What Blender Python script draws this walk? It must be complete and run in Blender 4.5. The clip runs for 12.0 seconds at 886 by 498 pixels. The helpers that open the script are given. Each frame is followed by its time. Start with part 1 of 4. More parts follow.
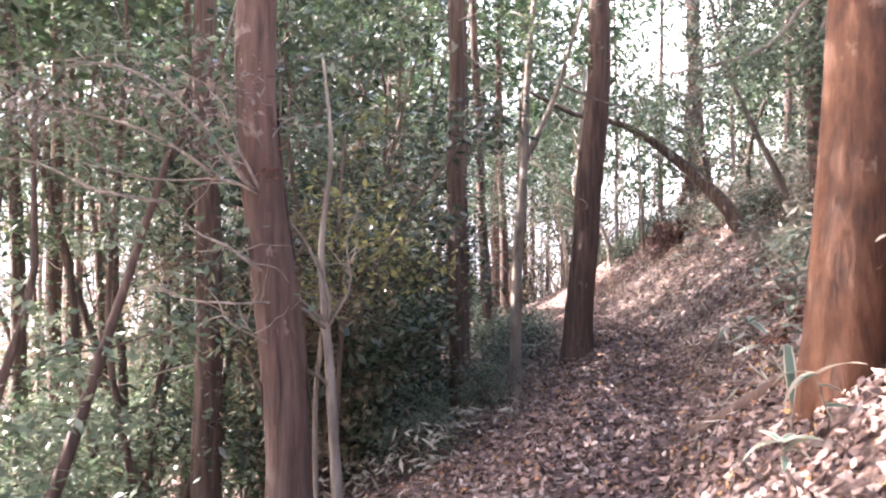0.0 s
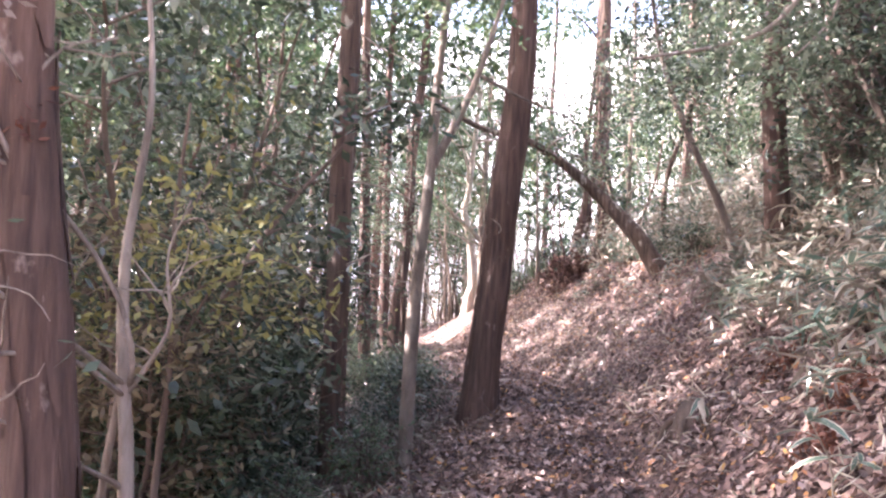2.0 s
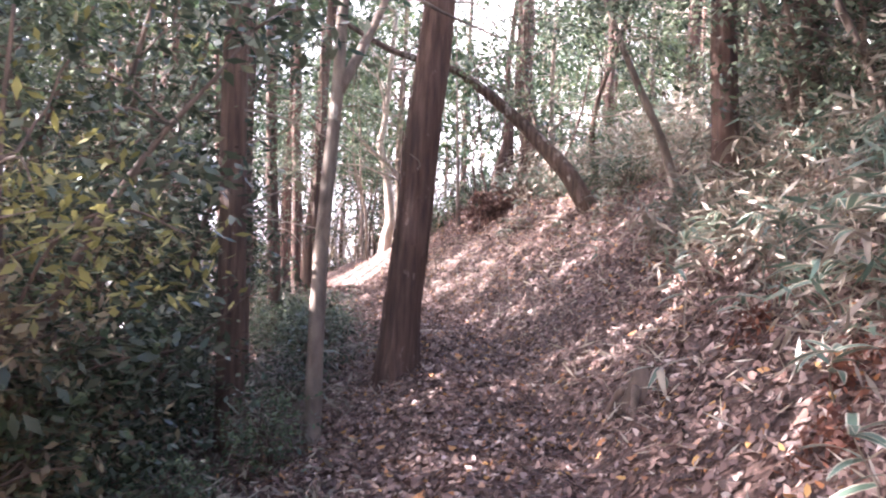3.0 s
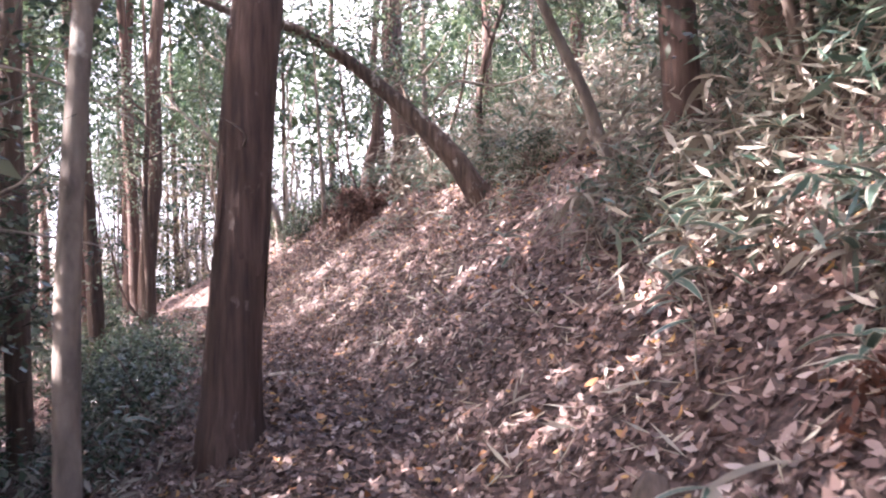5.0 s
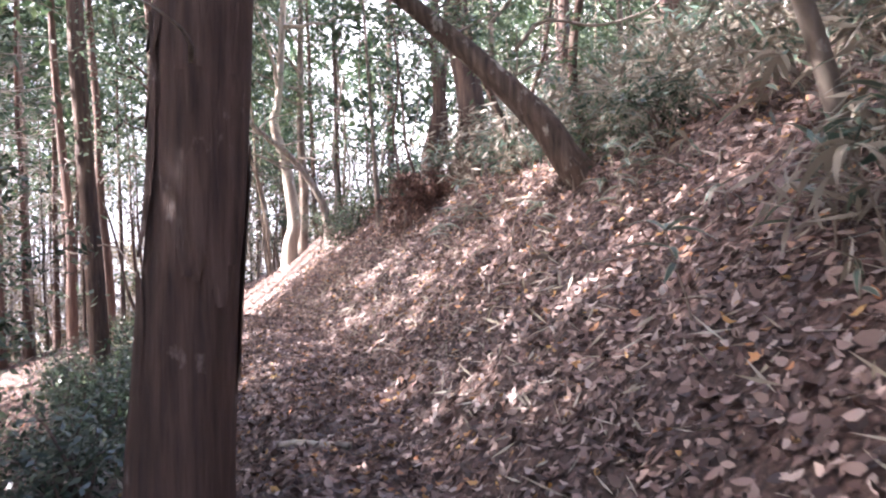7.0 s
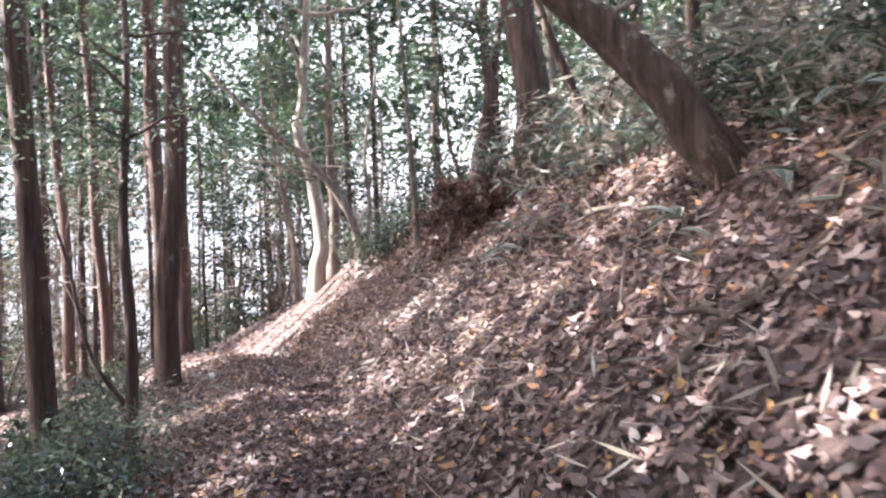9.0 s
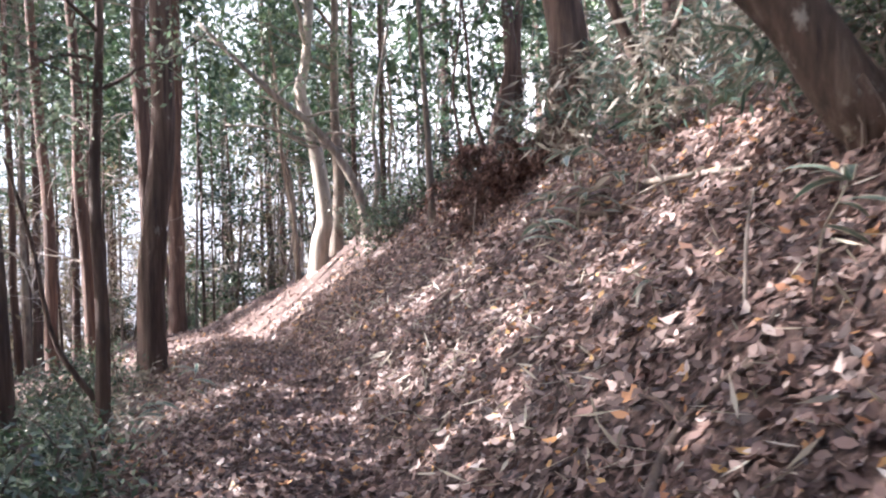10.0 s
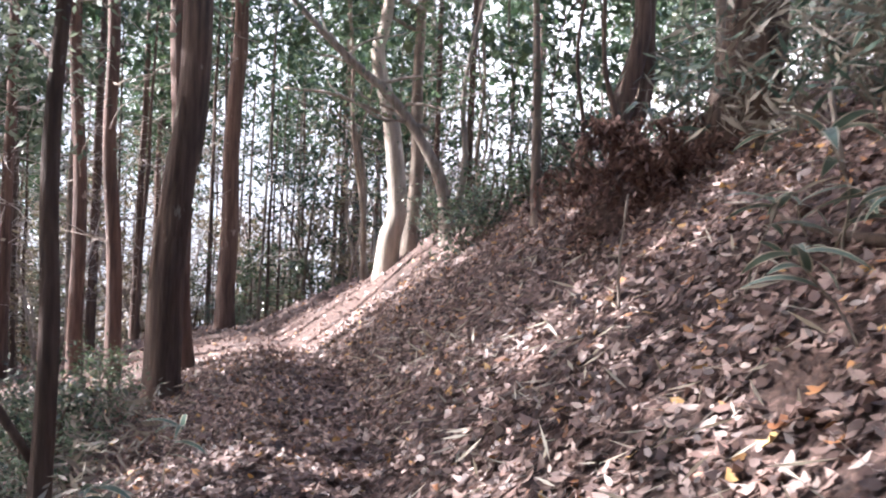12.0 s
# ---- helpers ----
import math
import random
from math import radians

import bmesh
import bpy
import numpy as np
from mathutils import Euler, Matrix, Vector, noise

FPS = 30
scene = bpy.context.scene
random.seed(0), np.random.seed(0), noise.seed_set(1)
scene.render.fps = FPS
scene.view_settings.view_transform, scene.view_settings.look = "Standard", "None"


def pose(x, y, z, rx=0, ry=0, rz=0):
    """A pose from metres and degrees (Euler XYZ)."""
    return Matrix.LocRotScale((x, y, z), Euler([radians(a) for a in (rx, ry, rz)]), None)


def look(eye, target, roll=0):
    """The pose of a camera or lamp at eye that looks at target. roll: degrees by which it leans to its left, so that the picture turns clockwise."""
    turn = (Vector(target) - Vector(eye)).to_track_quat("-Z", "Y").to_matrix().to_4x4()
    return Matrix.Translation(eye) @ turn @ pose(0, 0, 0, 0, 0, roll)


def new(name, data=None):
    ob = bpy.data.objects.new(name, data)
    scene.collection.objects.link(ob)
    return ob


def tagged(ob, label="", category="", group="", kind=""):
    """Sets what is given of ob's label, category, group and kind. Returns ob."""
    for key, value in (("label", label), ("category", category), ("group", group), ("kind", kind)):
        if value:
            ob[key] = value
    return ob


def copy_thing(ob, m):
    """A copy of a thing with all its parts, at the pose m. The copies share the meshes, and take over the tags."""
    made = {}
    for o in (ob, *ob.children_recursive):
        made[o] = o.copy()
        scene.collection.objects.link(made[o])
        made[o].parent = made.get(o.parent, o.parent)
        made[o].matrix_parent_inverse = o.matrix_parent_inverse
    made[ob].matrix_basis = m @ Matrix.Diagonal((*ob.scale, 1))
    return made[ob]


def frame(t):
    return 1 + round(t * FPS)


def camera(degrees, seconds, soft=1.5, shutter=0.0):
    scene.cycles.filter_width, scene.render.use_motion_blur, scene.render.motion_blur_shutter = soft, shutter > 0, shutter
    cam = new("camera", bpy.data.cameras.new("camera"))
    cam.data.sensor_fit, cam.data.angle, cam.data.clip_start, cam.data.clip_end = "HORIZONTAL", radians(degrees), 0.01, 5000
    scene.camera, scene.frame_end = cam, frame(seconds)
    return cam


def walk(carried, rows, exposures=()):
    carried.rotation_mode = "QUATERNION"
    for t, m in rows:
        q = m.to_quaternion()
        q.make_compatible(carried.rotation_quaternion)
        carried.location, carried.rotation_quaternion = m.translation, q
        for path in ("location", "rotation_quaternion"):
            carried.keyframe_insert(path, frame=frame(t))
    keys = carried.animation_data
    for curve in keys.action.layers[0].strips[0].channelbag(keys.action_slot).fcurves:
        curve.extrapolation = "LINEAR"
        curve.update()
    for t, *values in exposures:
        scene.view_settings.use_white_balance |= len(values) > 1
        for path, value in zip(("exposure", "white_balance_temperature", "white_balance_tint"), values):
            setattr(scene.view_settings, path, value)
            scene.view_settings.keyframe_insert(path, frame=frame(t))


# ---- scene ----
cam = camera(52.6, 12.0, soft=2.1, shutter=0.3)
PATH = [
    (0, (0.001, 0.000, 1.333), (-0.990, 4.899, 1.443), 0.04),
    (0.5, (-0.130, 0.598, 1.386), (-1.056, 5.511, 1.492), 2.75),
    (1, (-0.308, 1.179, 1.380), (-0.647, 6.160, 1.666), -0.26),
    (1.5, (-0.380, 1.736, 1.371), (-0.740, 6.709, 1.748), 0.59),
    (2, (-0.496, 2.262, 1.400), (-0.797, 7.246, 1.670), 2.88),
    (2.5, (-0.569, 2.823, 1.431), (-0.544, 7.822, 1.369), 1.50),
    (3, (-0.510, 3.381, 1.518), (-0.339, 8.378, 1.436), 2.13),
    (3.5, (-0.626, 3.940, 1.461), (0.050, 8.894, 1.533), -1.25),
    (3.7, (-0.641, 4.186, 1.482), (0.136, 9.124, 1.429), 0.14),
    (5.3, (-0.160, 6.456, 1.530), (0.696, 11.382, 1.475), -1.16),
    (5.5, (-0.149, 6.710, 1.559), (0.621, 11.651, 1.571), -0.78),
    (6, (-0.129, 7.397, 1.547), (0.757, 12.314, 1.747), -0.00),
    (6.5, (-0.040, 8.062, 1.504), (0.821, 12.987, 1.553), -2.50),
    (7, (0.025, 8.767, 1.520), (0.537, 13.740, 1.442), -1.45),
    (7.2, (0.028, 9.056, 1.535), (0.642, 14.017, 1.656), -1.37),
    (8.8, (0.233, 11.398, 1.559), (0.673, 16.379, 1.581), -4.34),
    (9, (0.259, 11.654, 1.590), (0.497, 16.648, 1.618), -2.08),
    (9.5, (0.207, 12.256, 1.589), (0.398, 17.249, 1.788), 0.35),
    (10, (0.137, 12.887, 1.587), (0.361, 17.881, 1.488), -1.18),
    (10.5, (0.093, 13.506, 1.611), (-0.034, 18.501, 1.414), 2.29),
    (11, (0.006, 14.186, 1.624), (0.170, 19.178, 1.388), -0.69),
    (11.5, (0.003, 14.865, 1.699), (-0.078, 19.864, 1.665), 2.06),
    (12, (0.000, 15.507, 1.660), (-0.198, 20.501, 1.524), 2.65),
]
walk(cam, [(t, look(eye, target, roll)) for t, eye, target, roll in PATH],
     exposures=[(0.0, 3.5, 6150, 21), (0.5, 3.86, 6150, 22), (1.5, 3.68, 6150, 26), (2.0, 3.68, 6150, 27), (3.5, 3.5, 6050, 27), (6.0, 3.3, 6000, 25), (9.0, 2.93, 5780, 16), (10.0, 2.74, 5760, 16), (12.0, 2.5, 5760, 16)])

# ---- sky and sun ----
SUN_AZ, SUN_EL = radians(277), radians(35)      # clockwise from +y: the sun stands to the left and a little ahead
world = bpy.data.worlds.new("sky")
scene.world = world
world.use_nodes = True
wn = world.node_tree.nodes
sky = wn.new("ShaderNodeTexSky")
sky.sky_type = 'NISHITA'
sky.sun_disc = False
sky.sun_elevation, sky.sun_rotation = SUN_EL, SUN_AZ
sky.air_density, sky.dust_density, sky.ozone_density = 0.8, 6.0, 0.8
wn["Background"].inputs["Strength"].default_value = 0.15
world.node_tree.links.new(sky.outputs["Color"], wn["Background"].inputs["Color"])
sun_data = bpy.data.lights.new("sun", 'SUN')
sun_data.energy, sun_data.angle, sun_data.color = 5.0, radians(0.53), (1.0, 0.95, 0.88)
sun = new("sun", sun_data)
to_sun = Vector((math.sin(SUN_AZ) * math.cos(SUN_EL), math.cos(SUN_AZ) * math.cos(SUN_EL), math.sin(SUN_EL)))
sun.matrix_world = look(to_sun * 60, (0, 0, 0))

# ---- materials ----


def material(name, rough=0.8):
    m = bpy.data.materials.new(name)
    m.use_nodes = True
    b = m.node_tree.nodes["Principled BSDF"]
    b.inputs["Roughness"].default_value = rough
    return m, m.node_tree.nodes, m.node_tree.links, b


def ramp(nodes, stops):
    r = nodes.new("ShaderNodeValToRGB")
    while len(r.color_ramp.elements) < len(stops):
        r.color_ramp.elements.new(0.5)
    for e, (p, c) in zip(r.color_ramp.elements, stops):
        e.position, e.color = p, (*c, 1)
    return r


def noise_tex(nodes, links, scale, detail, stretch=(1, 1, 1), rough=0.6):
    co = nodes.new("ShaderNodeTexCoord")
    mp = nodes.new("ShaderNodeMapping")
    mp.inputs["Scale"].default_value = stretch
    links.new(co.outputs["Object"], mp.inputs["Vector"])
    n = nodes.new("ShaderNodeTexNoise")
    n.inputs["Scale"].default_value, n.inputs["Detail"].default_value = scale, detail
    n.inputs["Roughness"].default_value = rough
    links.new(mp.outputs["Vector"], n.inputs["Vector"])
    return n


def mix_color(nodes, links, a, b, fac):
    mx = nodes.new("ShaderNodeMix")
    mx.data_type = 'RGBA'
    links.new(a, mx.inputs[6])
    if isinstance(b, tuple):
        mx.inputs[7].default_value = (*b, 1)
    else:
        links.new(b, mx.inputs[7])
    links.new(fac, mx.inputs[0])
    return mx.outputs[2]


def bark(name, dark, mid, light, patch, patch_amount, streak=(6.5, 6.5, 0.55), bump=0.75):
    """Bark with streaks along the stem, cracks, and lichen or flaked patches."""
    m, n, l, b = material(name, 0.9)
    fibre = noise_tex(n, l, 3.2, 8, streak)
    broad = noise_tex(n, l, 1.3, 4, (1, 1, 0.5))
    spots = noise_tex(n, l, 5.5, 5, (1, 1, 0.6))
    r = ramp(n, [(0.28, dark), (0.5, mid), (0.75, light)])
    l.new(fibre.outputs["Fac"], r.inputs[0])
    big = ramp(n, [(0.3, (0.6, 0.6, 0.6)), (0.7, (1.25, 1.2, 1.15))])
    l.new(broad.outputs["Fac"], big.inputs[0])
    mul = n.new("ShaderNodeMix")
    mul.data_type, mul.blend_type = 'RGBA', 'MULTIPLY'
    mul.inputs[0].default_value = 1.0
    l.new(r.outputs[0], mul.inputs[6])
    l.new(big.outputs[0], mul.inputs[7])
    lo = 0.72 - 0.25 * patch_amount
    edge = ramp(n, [(lo, (0, 0, 0)), (lo + 0.07, (0.8, 0.8, 0.8))])
    l.new(spots.outputs["Fac"], edge.inputs[0])
    l.new(mix_color(n, l, mul.outputs[2], patch, edge.outputs[0]), b.inputs["Base Color"])
    bp = n.new("ShaderNodeBump")
    bp.inputs["Strength"].default_value, bp.inputs["Distance"].default_value = bump, 0.03
    l.new(fibre.outputs["Fac"], bp.inputs["Height"])
    l.new(bp.outputs[0], b.inputs["Normal"])
    return m


def foliage(name, stops, rough=0.4, glow=0.35):
    """Leaves: colour varies leaf by leaf; light comes through them."""
    m, n, l, b = material(name, rough)
    g = n.new("ShaderNodeNewGeometry")
    r = ramp(n, stops)
    l.new(g.outputs["Random Per Island"], r.inputs[0])
    l.new(r.outputs[0], b.inputs["Base Color"])
    tr = n.new("ShaderNodeBsdfTranslucent")
    l.new(r.outputs[0], tr.inputs["Color"])
    mx = n.new("ShaderNodeMixShader")
    mx.inputs[0].default_value = glow
    l.new(b.outputs[0], mx.inputs[1])
    l.new(tr.outputs[0], mx.inputs[2])
    l.new(mx.outputs[0], n["Material Output"].inputs["Surface"])
    return m


BARK_RED = bark("bark_cypress", (0.042, 0.025, 0.02), (0.097, 0.058, 0.044), (0.17, 0.11, 0.085), (0.27, 0.21, 0.175), 0.38)
BARK_BROWN = bark("bark_brown", (0.035, 0.022, 0.017), (0.092, 0.059, 0.044), (0.17, 0.12, 0.09), (0.3, 0.28, 0.22), 0.3)
BARK_LEAN = bark("bark_pale_patched", (0.04, 0.027, 0.02), (0.11, 0.075, 0.056), (0.21, 0.16, 0.125), (0.4, 0.36, 0.3), 0.55)
BARK_GREY = bark("bark_grey", (0.075, 0.06, 0.048), (0.18, 0.145, 0.115), (0.28, 0.235, 0.19), (0.4, 0.37, 0.31), 0.4, (3, 3, 1.2), 0.4)
BARK_ORANGE = bark("bark_orange", (0.03, 0.014, 0.008), (0.1, 0.041, 0.019), (0.165, 0.078, 0.04), (0.27, 0.175, 0.12), 0.36, (4.2, 4.2, 1.4), 1.0)
BARK_PALE = bark("bark_pale", (0.2, 0.17, 0.14), (0.34, 0.3, 0.25), (0.48, 0.43, 0.37), (0.58, 0.55, 0.49), 0.3, (4, 4, 0.8), 0.3)
TWIG = bark("dead_twig", (0.1, 0.08, 0.065), (0.24, 0.2, 0.165), (0.38, 0.33, 0.28), (0.46, 0.42, 0.37), 0.3, (5, 5, 1), 0.3)
TWIG_DARK = bark("dark_twig", (0.05, 0.035, 0.028), (0.11, 0.08, 0.06), (0.19, 0.14, 0.11), (0.25, 0.22, 0.18), 0.2, (5, 5, 1), 0.4)
DEAD_BRANCH = bark("pale_dead_branch", (0.24, 0.2, 0.175), (0.4, 0.345, 0.31), (0.55, 0.5, 0.46), (0.6, 0.56, 0.52), 0.3, (5, 5, 1), 0.3)
FRESH_WOOD = bark("broken_wood", (0.35, 0.22, 0.12), (0.55, 0.4, 0.27), (0.7, 0.58, 0.44), (0.3, 0.18, 0.1), 0.2, (5, 5, 0.6), 0.6)
LEAF_DARK = foliage("leaf_dark_green", [(0.0, (0.034, 0.052, 0.034)), (0.5, (0.07, 0.09, 0.06)), (0.85, (0.115, 0.135, 0.092)), (1.0, (0.19, 0.2, 0.13))], 0.26, 0.28)
LEAF_MID = foliage("leaf_mid_green", [(0.0, (0.045, 0.075, 0.04)), (0.6, (0.085, 0.13, 0.065)), (1.0, (0.17, 0.2, 0.1))], 0.3, 0.35)
# light green of bright sprays, also standing in for sun on foliage
LEAF_BRIGHT = foliage("leaf_bright_green", [(0.0, (0.08, 0.118, 0.07)), (0.6, (0.145, 0.185, 0.115)), (1.0, (0.28, 0.31, 0.215))], 0.4, 0.45)
LEAF_DRY = foliage("leaf_dry_olive", [(0.0, (0.09, 0.07, 0.04)), (0.5, (0.17, 0.13, 0.08)), (1.0, (0.28, 0.24, 0.14))], 0.6, 0.35)
LEAF_GREY = foliage("leaf_dry_grey", [(0.0, (0.12, 0.085, 0.068)), (0.5, (0.22, 0.17, 0.14)), (1.0, (0.36, 0.3, 0.25))], 0.6, 0.35)
LEAF_MAPLE = foliage("leaf_maple_olive", [(0.0, (0.13, 0.125, 0.04)), (0.5, (0.2, 0.19, 0.06)), (1.0, (0.3, 0.28, 0.1))], 0.5, 0.45)
NEEDLE = foliage("needle_green", [(0.0, (0.025, 0.05, 0.025)), (0.6, (0.05, 0.085, 0.04)), (1.0, (0.1, 0.13, 0.06))], 0.5, 0.3)
RUST = foliage("rust_red_leaf", [(0.0, (0.08, 0.03, 0.02)), (1.0, (0.21, 0.085, 0.048))], 0.7, 0.3)
LITTER_STOPS = [(0.0, (0.037, 0.021, 0.017)), (0.25, (0.085, 0.048, 0.037)), (0.5, (0.143, 0.085, 0.066)), (0.7, (0.213, 0.133, 0.106)),
                (0.86, (0.309, 0.218, 0.180)), (0.945, (0.446, 0.356, 0.309)), (0.96, (0.319, 0.127, 0.048)), (0.995, (0.405, 0.234, 0.074))]
LITTER = foliage("dead_leaf", LITTER_STOPS, 0.55, 0.15)
DEAD_FERN = foliage("dead_fern", [(0.0, (0.05, 0.025, 0.019)), (0.5, (0.13, 0.065, 0.047)), (1.0, (0.25, 0.15, 0.11))], 0.7, 0.3)
SASA_GREEN = foliage("bamboo_grass_green", [(0.0, (0.045, 0.078, 0.056)), (0.6, (0.088, 0.132, 0.092)), (1.0, (0.17, 0.205, 0.14))], 0.32, 0.25)
SASA_EDGE = foliage("bamboo_grass_dry_edge", [(0.0, (0.32, 0.27, 0.19)), (1.0, (0.55, 0.5, 0.4))], 0.6, 0.3)
SASA_DRY = foliage("bamboo_grass_dry", [(0.0, (0.13, 0.105, 0.08)), (0.6, (0.24, 0.205, 0.155)), (1.0, (0.42, 0.38, 0.31))], 0.6, 0.3)


def single_leaf(name, a, b_):
    """One leaf: mottled between two colours, each leaf a little different."""
    m, n, l, b = material(name, 0.55)
    spots = noise_tex(n, l, 30, 3)
    info = n.new("ShaderNodeObjectInfo")
    add = n.new("ShaderNodeMath")
    l.new(spots.outputs["Fac"], add.inputs[0])
    l.new(info.outputs["Random"], add.inputs[1])
    half = n.new("ShaderNodeMath")
    half.operation = 'MULTIPLY'
    half.inputs[1].default_value = 0.6
    l.new(add.outputs[0], half.inputs[0])
    r = ramp(n, [(0.2, a), (0.8, b_)])
    l.new(half.outputs[0], r.inputs[0])
    l.new(r.outputs[0], b.inputs["Base Color"])
    return m


LEAF_PALE = single_leaf("fallen_leaf_pale", (0.18, 0.115, 0.09), (0.34, 0.25, 0.21))
LEAF_BROWN = single_leaf("fallen_leaf_brown", (0.11, 0.06, 0.045), (0.28, 0.16, 0.12))
LEAF_RUST = single_leaf("fallen_leaf_orange", (0.3, 0.11, 0.04), (0.5, 0.24, 0.09))
LEAF_YELLOW = single_leaf("fallen_leaf_yellow", (0.38, 0.22, 0.06), (0.5, 0.36, 0.14))


def soil():
    m, n, l, b = material("forest_floor", 0.95)
    fine = noise_tex(n, l, 26, 8)
    broad = noise_tex(n, l, 0.8, 5)
    r = ramp(n, [(0.3, (0.03, 0.019, 0.015)), (0.5, (0.085, 0.053, 0.042)), (0.62, (0.16, 0.105, 0.085)), (0.75, (0.28, 0.2, 0.165))])
    l.new(fine.outputs["Fac"], r.inputs[0])
    tint = ramp(n, [(0.35, (0.75, 0.72, 0.7)), (0.65, (1.15, 1.05, 1.0))])
    l.new(broad.outputs["Fac"], tint.inputs[0])
    mul = n.new("ShaderNodeMix")
    mul.data_type, mul.blend_type = 'RGBA', 'MULTIPLY'
    mul.inputs[0].default_value = 1.0
    l.new(r.outputs[0], mul.inputs[6])
    l.new(tint.outputs[0], mul.inputs[7])
    l.new(mul.outputs[2], b.inputs["Base Color"])
    bp = n.new("ShaderNodeBump")
    bp.inputs["Strength"].default_value, bp.inputs["Distance"].default_value = 1.0, 0.04
    l.new(fine.outputs["Fac"], bp.inputs["Height"])
    l.new(bp.outputs[0], b.inputs["Normal"])
    return m


SOIL = soil()

# ---- the lie of the land: a path along a slope, a bank above it, a fall below ----


def path_x(y):
    y = np.asarray(y, float)
    m = np.maximum(0, y - 10.5)
    k = np.clip(m - 20, 0, 12)
    bend = np.where(m < 20, 0.0103 * m * m, 0.0103 * 400 + 0.412 * k - 0.03 * k * k - 0.308 * np.maximum(0, m - 32))
    return 0.1 - 0.4 * np.exp(-((y - 3.5) / 3) ** 2) - bend


def land(x, y):
    """Height of the ground without its small relief."""
    x, y = np.asarray(x, float), np.asarray(y, float)
    yy = np.clip(y, -6, 35)
    along = 0.0323 * yy - 0.00089 * yy * yy + 0.1 * np.exp(-((y - 14) / 3) ** 2)
    along = along - 0.066 * np.clip(y - 23.5, 0, 12) - 0.1 * np.clip(y - 35.5, 0, 90)
    d = x - path_x(y)
    steep = 1 - 0.42 * np.clip((y - 27.5) / 3.5, 0, 1)
    up = steep * np.where(d < 2.6, 0.85 * np.maximum(0, d - 0.4), np.where(d < 12, 1.87 + 0.42 * (d - 2.6), 5.818 + 0.2 * (d - 12)))
    up = np.minimum(up, 16 - 14.7 * np.clip((y - 24) / 6, 0, 1))     # bank capped past the bend to fit the view: no hill shows there
    drop = 0.42 - 0.14 * np.clip((y - 21) / 6, 0, 1)          # the fall below the path eases beyond the bend
    out = np.maximum(0, -d - 0.3)
    down = -drop * np.minimum(out, 6) - 0.28 * np.clip(out - 6, 0, 14) - 0.12 * np.maximum(0, out - 20)
    return along + np.where(d > 0, up, np.maximum(down, -14))


def ground_z(x, y):
    x, y = np.asarray(x, float), np.asarray(y, float)
    d = np.abs(x - path_x(y))
    rough = 0.35 + np.clip(d - 0.5, 0, 1.2)
    relief = (0.018 * np.sin(5.1 * x + 1.3 * y) * np.sin(3.7 * y - 0.8 * x) + 0.03 * np.sin(1.9 * x - 0.7) * np.sin(2.3 * y + 0.4 * x)
              + 0.012 * np.sin(11.3 * x + 4 * y) * np.sin(9.1 * y + 2.2 * x))
    hollow = 0.15 * np.exp(-((x - 1.04) ** 2 + (y - 18.36) ** 2) / 0.022)        # a burrow-like pit, shaped to give the dark shadow patch on the bank
    return land(x, y) + relief * rough - hollow


def gz(x, y):
    return float(ground_z(x, y))


# ---- mesh makers ----


def mesh_of(name, verts, faces, smooth=True):
    me = bpy.data.meshes.new(name)
    me.from_pydata([tuple(v) for v in verts], [], faces)
    if smooth:
        me.polygons.foreach_set("use_smooth", [True] * len(me.polygons))
    me.update()
    return me


def mesh_fast(name, verts, size, count):
    """A mesh of separate faces with `size` corners each, from an array of corners."""
    me = bpy.data.meshes.new(name)
    me.vertices.add(count * size)
    me.vertices.foreach_set("co", np.ascontiguousarray(verts, np.float32).ravel())
    me.loops.add(count * size)
    me.loops.foreach_set("vertex_index", np.arange(count * size, dtype=np.int32))
    me.polygons.add(count)
    me.polygons.foreach_set("loop_start", np.arange(0, count * size, size, dtype=np.int32))
    me.update(calc_edges=True)
    return me


def tube(points, radii, sides=10, lump=0.0, seed=0.0, flare=0.0):
    """A round stem along points; lump: unevenness of its skin; flare: root buttress."""
    pts = [Vector(p) for p in points]
    verts, faces = [], []
    side = None
    for i, p in enumerate(pts):
        ax = (pts[min(i + 1, len(pts) - 1)] - pts[max(i - 1, 0)]).normalized()
        if side is None:
            side = ax.orthogonal().normalized()
        side = (side - ax * side.dot(ax)).normalized()
        other = ax.cross(side)
        for k in range(sides):
            a = 2 * math.pi * k / sides
            r = radii[i]
            if lump:
                r *= 1 + lump * noise.noise((math.cos(a) * 2.2 + seed, math.sin(a) * 2.2, p.z * 0.9 + seed)) \
                    + 0.5 * lump * noise.noise((math.cos(a) * 7 + seed, math.sin(a) * 7, p.z * 2.5))
            if flare and i < 6:
                r *= 1 + flare * (0.55 ** i) * (0.6 + 0.7 * max(0, math.sin(3 * a + seed)))
            verts.append(p + (side * math.cos(a) + other * math.sin(a)) * r)
    for i in range(len(pts) - 1):
        for k in range(sides):
            k2 = (k + 1) % sides
            faces.append((i * sides + k, i * sides + k2, (i + 1) * sides + k2, (i + 1) * sides + k))
    faces.append(tuple(range(sides - 1, -1, -1)))
    faces.append(tuple((len(pts) - 1) * sides + k for k in range(sides)))
    return verts, faces


def merge(pieces):
    verts, faces = [], []
    for v, f in pieces:
        o = len(verts)
        verts.extend(v)
        faces.extend(tuple(i + o for i in fc) for fc in f)
    return verts, faces


